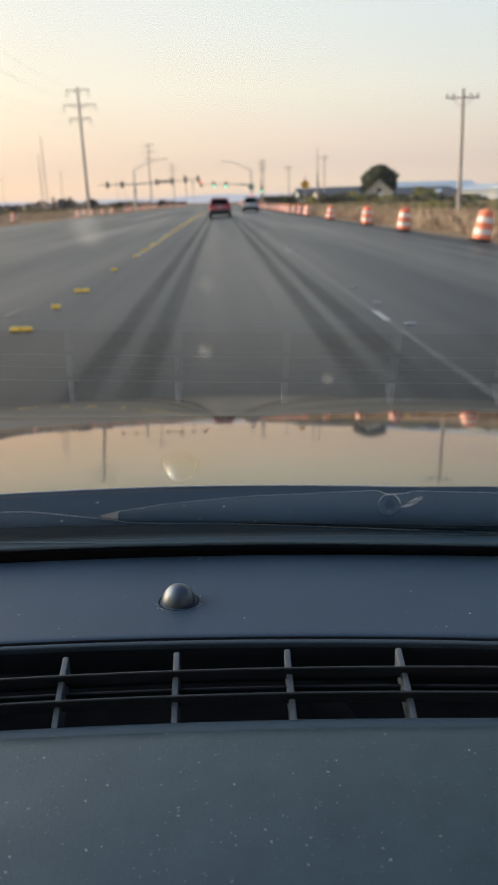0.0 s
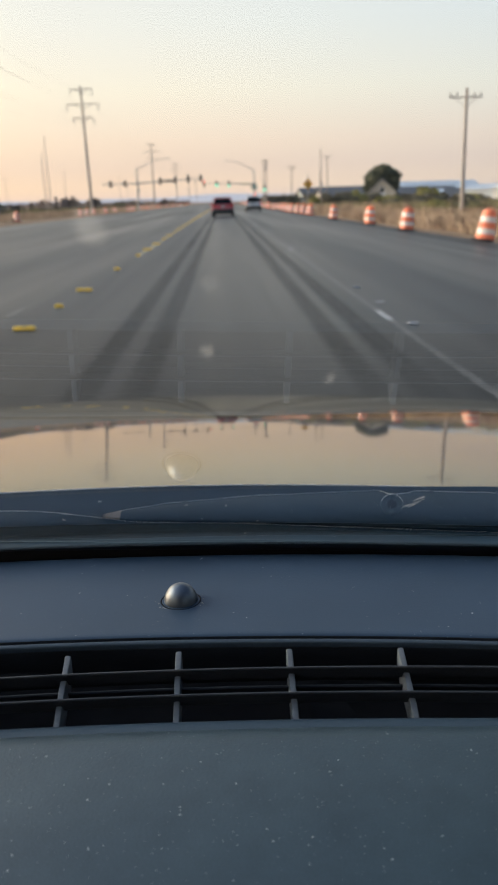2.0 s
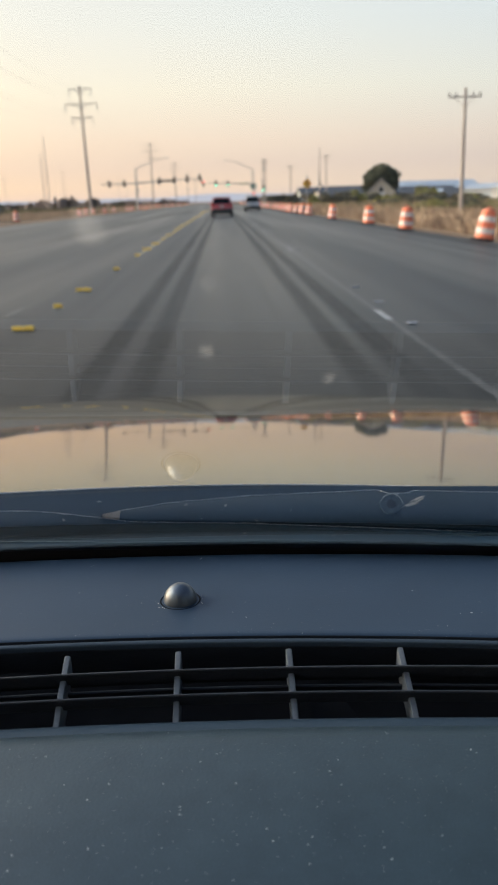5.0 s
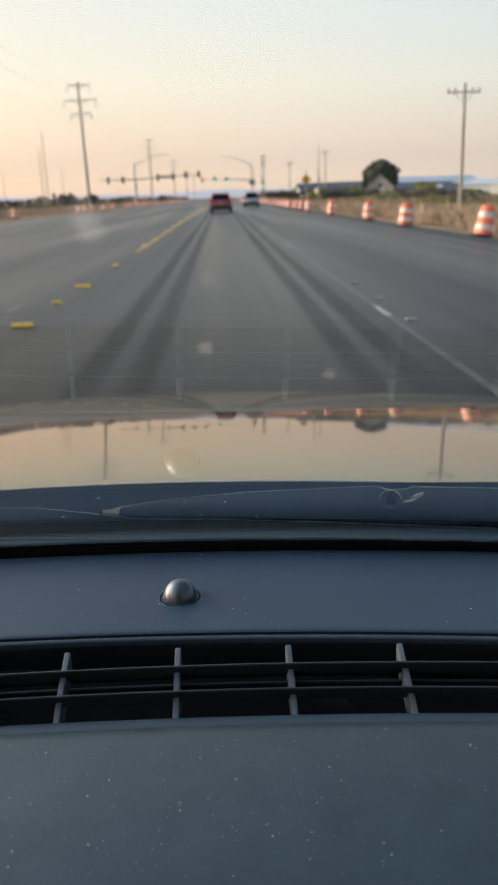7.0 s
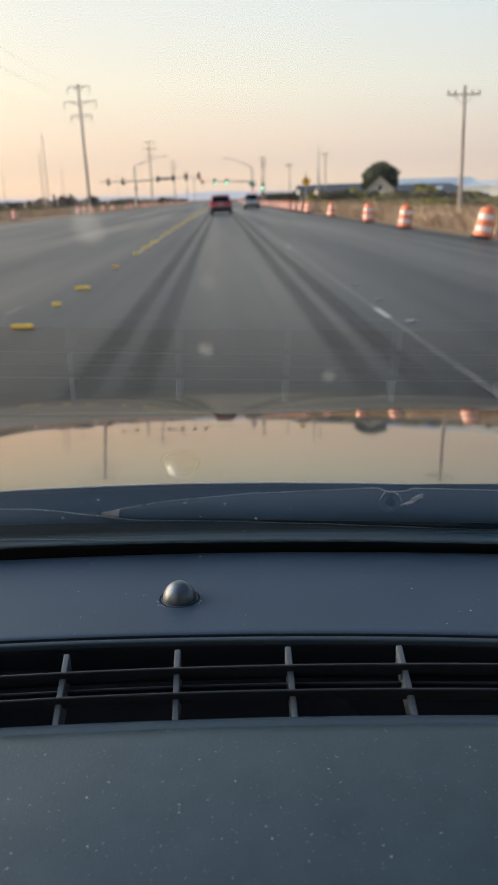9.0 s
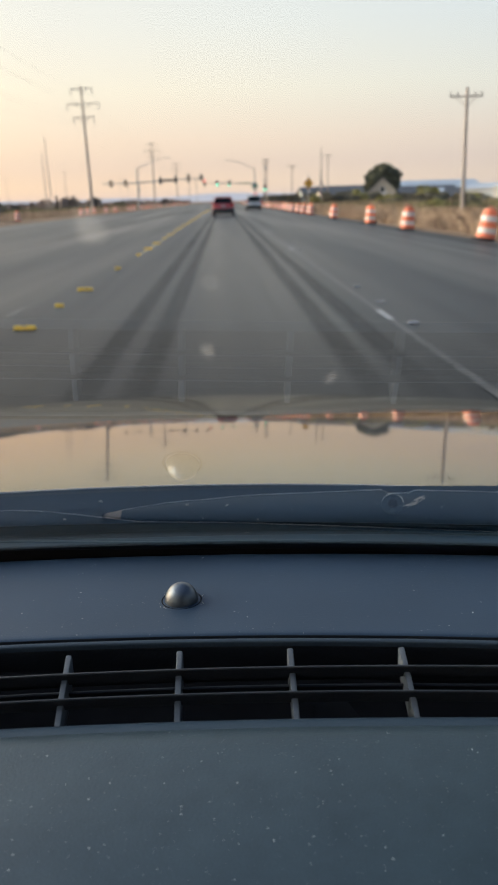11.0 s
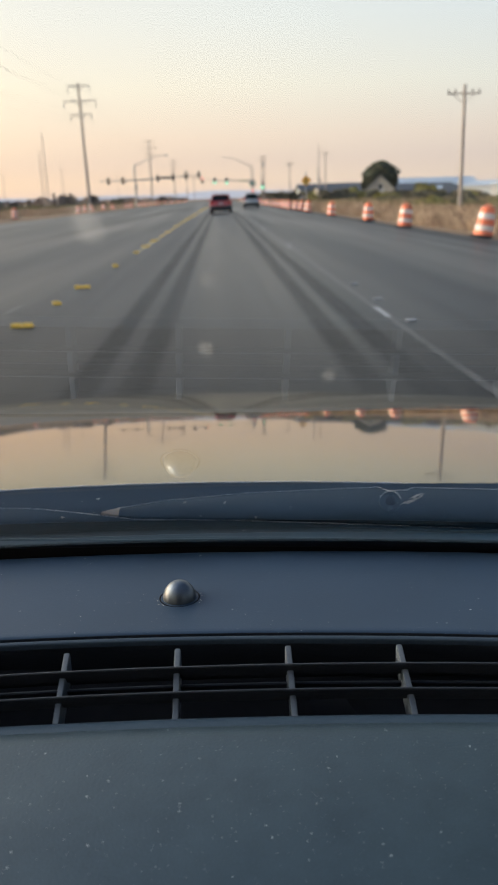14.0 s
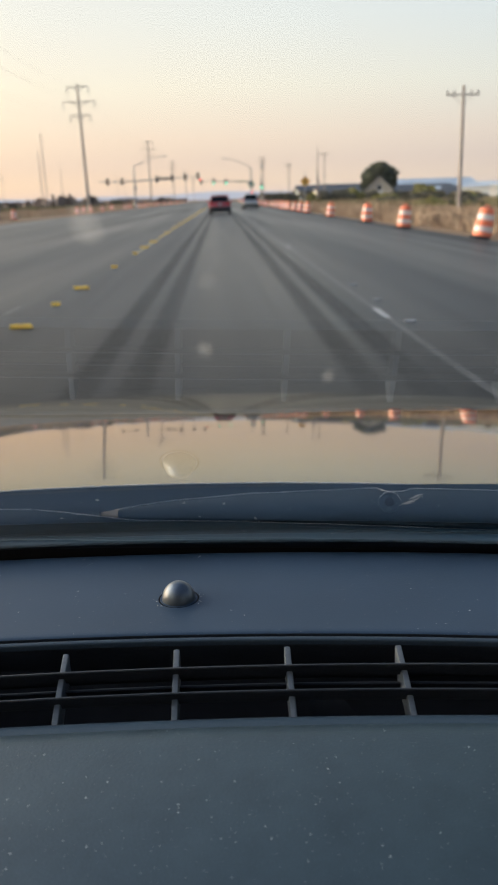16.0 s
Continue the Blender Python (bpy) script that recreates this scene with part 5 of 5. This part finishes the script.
utility_pole((9.8, 191, 0), 10.1, 2, 0, True)


def wires(name, runs, label, group):
    """Sagging wires from support to support, one object a wire."""
    for pts in runs:
        b = bmesh.new()
        line = []
        for (p, q) in zip(pts, pts[1:]):
            p, q = Vector(p), Vector(q)
            sag = (q - p).length * .018
            line += [tuple(p.lerp(q, u) - Vector((0, 0, 4 * sag * u * (1 - u)))) for u in span(0, 1, 15)[:-1]]
        line.append(pts[-1])
        tube(b, line, .006, 5)
        single(name, b, WIRE, label, "power line", group)


wires("power_line", [[(x + dx, y + .2, t + dz) for x, y, t in ((-20.2, -6, 18), (-20.1, 129, 17.9), (-20.9, 264, 19), (-20.9, 399, 19), (-20.5, 540, 19))]
                     for dx, dz in ((-1.58, -1.3), (1.58, -1.3), (-2.32, -3.35), (2.32, -3.35), (-1.48, -5.2), (1.48, -5.2))], "sagging wire between transmission poles", "transmission wires")
# buildings beyond the verge
house("house", (27.6, 146, 0), (5.2, 9.0, 1.75), 2.45, SIDING, ROOF, "small cream gabled house under a round tree", -11, ((0, 2.3, .8, .9), (-1.4, 1.0, .8, .8), (1.4, 1.0, .8, .8)), .2, along="y")
house("long_house", (38.6, 200, 0), (32.0, 9.0, 1.7), 1.5, SIDING, ROOF, "long low house with a dark shingle roof", 2, ((-13, .95, 1.4, .8), (-8, .95, 1.4, .8), (-3, .95, 1.4, .8), (4, .95, 1.4, .8), (10, .95, 1.4, .8)), -10.2)
house("warehouse", (66, 262, 0), (24.0, 16.0, 3.0), 2.4, SIDING_BLUE, ROOF_METAL, "wide pale blue metal warehouse behind the houses", 3, (), None, "warehouse")
house("workshop", (36.2, 106, 0), (9.0, 7.0, 1.75), .55, SIDING_BLUE, ROOF_METAL, "pale blue workshop with a low metal roof", -40, ((-2.4, .95, 1.1, .7), (1.6, .95, 1.1, .7)), -.4, "workshop")
house("shed", (31.0, 110, 0), (3.4, 4.0, 1.0), .95, SIDING_GREY, ROOF, "grey shed beside the workshop", -14, ((.6, .6, .6, .4),), None, "shed")
house("shed", (30.6, 121, 0), (2.7, 3.0, 1.6), .35, SIDING, ROOF_METAL, "small pale shed among the shrubs", -8, ((.5, 1.0, .6, .5),), -.5, "shed")
house("house", (26.4, 236, 0), (9.5, 9.0, 2.1), 2.0, SIDING_GREY, ROOF, "pale house with a grey shingle roof near the crossing", 6, ((-4, 1.2, 1.3, 1.0), (-1, 1.2, 1.3, 1.0), (3, 1.2, 1.3, 1.0)), 1)
house("house", (29.5, 206, 0), (13.0, 9.0, 1.9), 1.9, SIDING_GREY, ROOF, "grey-green house with a dark roof near the crossing", -3, ((-4, 1.1, 1.3, .9), (0, 1.1, 1.3, .9), (4, 1.1, 1.3, .9)), 2)
rt = thing("tree", (29.3, 155, 0), "dense round dark green tree behind the cream house", "tree")
b = bmesh.new()
tube(b, [(0, 0, -.2), (.05, 0, 2.2), (0, .1, 4.6)], [.24, .17, .05], 9)
for k in range(7):
    tube(b, [(0, 0, 1.3 + .2 * k), (1.0 * math.cos(k * 2.1), 1.0 * math.sin(k * 2.1), 2.6 + .25 * k), (1.9 * math.cos(k * 2.1), 1.9 * math.sin(k * 2.1), 3.2 + .25 * k)], [.09, .06, .02], 6)
part("trunk", b, BARK, rt)
rt.scale = (1.09, 1.09, 1.09)
leaf_cloud("crown", [(0, 0, 3.6, 2.8, 2.5), (-1.3, 0, 3.3, 1.7, 2.0), (1.4, 0, 3.4, 1.6, 2.1), (.8, 0, 4.9, 1.6, 1.2), (-.9, .4, 4.8, 1.5, 1.2), (-2.2, .2, 4.2, .9, .8), (2.3, -.2, 4.5, .9, .8), (.1, 0, 5.7, .9, .6), (-2.5, 0, 2.6, .8, .8)], 9000, .20, 11, LEAF, rt)
tree((71, 163, 0), 20.0, 6.0, 12, "tall loose tree with dark dull leaves", low=.25, leaves=5200)
conifer((62, 158, 0), 15.0, 3.3, 13)
for i, (x, y, t, s, dry) in enumerate(((24.2, 100, 2.5, 1.5, True), (20.5, 98, 1.7, 1.3, False), (22.2, 104, 1.8, 1.5, False), (26.6, 104, 1.6, 1.7, False), (15.2, 118, 1.9, 1.5, False), (17.0, 121, 2.2, 1.7, False),
                                       (18.8, 126, 2.1, 1.8, False), (20.6, 128, 2.4, 1.5, True), (14.2, 128, 2.0, 1.5, True), (12.4, 146, 2.2, 1.7, False), (16, 156, 2.3, 1.9, False), (21.5, 178, 2.6, 2.2, False), (25, 140, 2.0, 1.6, False),
                                       (11.0, 204, 2.6, 2.2, False), (13.2, 206, 2.8, 2.4, False), (15.4, 207, 2.6, 2.2, False), (-30, 250, 2.6, 2.2, False), (18.6, 74, 1.1, 1.4, False), (20.6, 72, 1.3, 1.5, False), (22.6, 78, 1.4, 1.6, True), (24.5, 80, 1.3, 1.5, False), (17.0, 66, .9, 1.2, True),
                                       (26.0, 92, 1.1, 1.5, False), (19.5, 86, 1.3, 1.7, False), (21.5, 90, 1.5, 1.8, False), (23.6, 94, 1.5, 1.8, False), (16.4, 84, 1.1, 1.6, False), (18.2, 92, 1.4, 1.6, True), (15.0, 60, .8, 1.3, True), (16.8, 58, .9, 1.3, False), (31.0, 128, 1.8, 1.6, False), (34.5, 132, 2.0, 1.9, False), (-33, 118, 2.2, 2.6, False), (-36, 126, 2.6, 2.8, False), (-30.5, 112, 1.8, 2.2, False))):
    shrub((x, y, .05), t, s, 40 + i, dry, ("yellowing" if dry else "dull green") + " shrub in the dry field")
for i, (x, y, t, s) in enumerate(((-33, -36, 9, 4), (-38, -20, 7, 4), (-36, -2, 6, 3.4), (-40, 26, 6, 3.2))):
    tree((x, y, 0), t, s, 70 + i, "bushy dull green tree beside the highway", dry=False, low=.12, leaves=2600, group="trees beside the highway")
lead_car("parked_car", (16.5, 199, .1), SIDING_BLUE, "pale blue car parked beside the side street", 1.85, 1.55, "suv", "parked cars", -82)
lead_car("parked_car", (23.0, 197, .1), TRIM, "white car parked beside the side street", 1.85, 1.5, "hatch", "parked cars", -95)
trailer((37, 22, 0), 16, 82)
trailer((54, 30, 0), 16, 86)


def tank_trailer(at, turn):
    e = thing("tank_trailer", at, "polished steel tank trailer parked beyond the verge", "trailer", "parked trailers", turn)
    b = bmesh.new()
    lathe(b, [(.15, -6.1), (.80, -6.02), (1.02, -5.85), (1.05, -5.6), (1.05, 5.6), (1.02, 5.85), (.80, 6.02), (.15, 6.1)], 32)
    bmesh.ops.transform(b, matrix=pose(0, 0, 2.35, 90, 0, 0), verts=b.verts)
    tank = part("tank", b, CHROME, e, smooth=40)
    for y in (-4, -1.3, 1.3, 4):
        b = bmesh.new()
        lathe(b, [(1.052, -.05), (1.085, -.04), (1.085, .04), (1.052, .05)], 32)
        bmesh.ops.transform(b, matrix=pose(0, y, 2.35, 90, 0, 0), verts=b.verts)
        part("hoop", b, STEEL, tank)
    for y in (-2.5, 2.5):
        b = bmesh.new()
        lathe(b, [(.26, 0), (.26, .14), (.30, .15), (.30, .20), (.05, .22)], 18, (0, y, 3.36))
        part("hatch", b, STEEL, tank)
    b = bmesh.new()
    box(b, (.9, 11.4, .2), (0, 0, 1.16), bevel=.02)
    part("chassis", b, DARK_STEEL, e)
    for y in (-4.6, -3.3):
        for s in (-1, 1):
            b = bmesh.new()
            lathe(b, [(.28, -.2), (.48, -.2), (.5, -.15), (.5, .15), (.48, .2), (.28, .2)], 20)
            bmesh.ops.transform(b, matrix=Matrix.Translation((s * 1.0, y, .5)) @ Euler((0, radians(90), 0)).to_matrix().to_4x4(), verts=b.verts)
            part("wheel", b, TYRE, e)
    b = bmesh.new()
    for s in (-1, 1):
        rod(b, (s * .8, 3.4, 1.1), (s * .8, 3.4, 0), .07, seg=8)
    part("landing_gear", b, DARK_STEEL, e)


tank_trailer((41, 4, .05), 84)
# low concrete barrier by the crossing
b = bmesh.new()
slab(b, [(-.3, 0), (.3, 0), (.3, 13), (-.3, 13)], 0, .1)
slab(b, [(-.14, 0), (.14, 0), (.14, 13), (-.14, 13)], .1, .72)
bar = single("concrete_barrier", b, CONCRETE, "pale concrete barrier at the crossing", "barrier")
bar.matrix_world = pose(8.2, 189, .02, 0, 0, -86)
distance()
grass()
road_tabs()
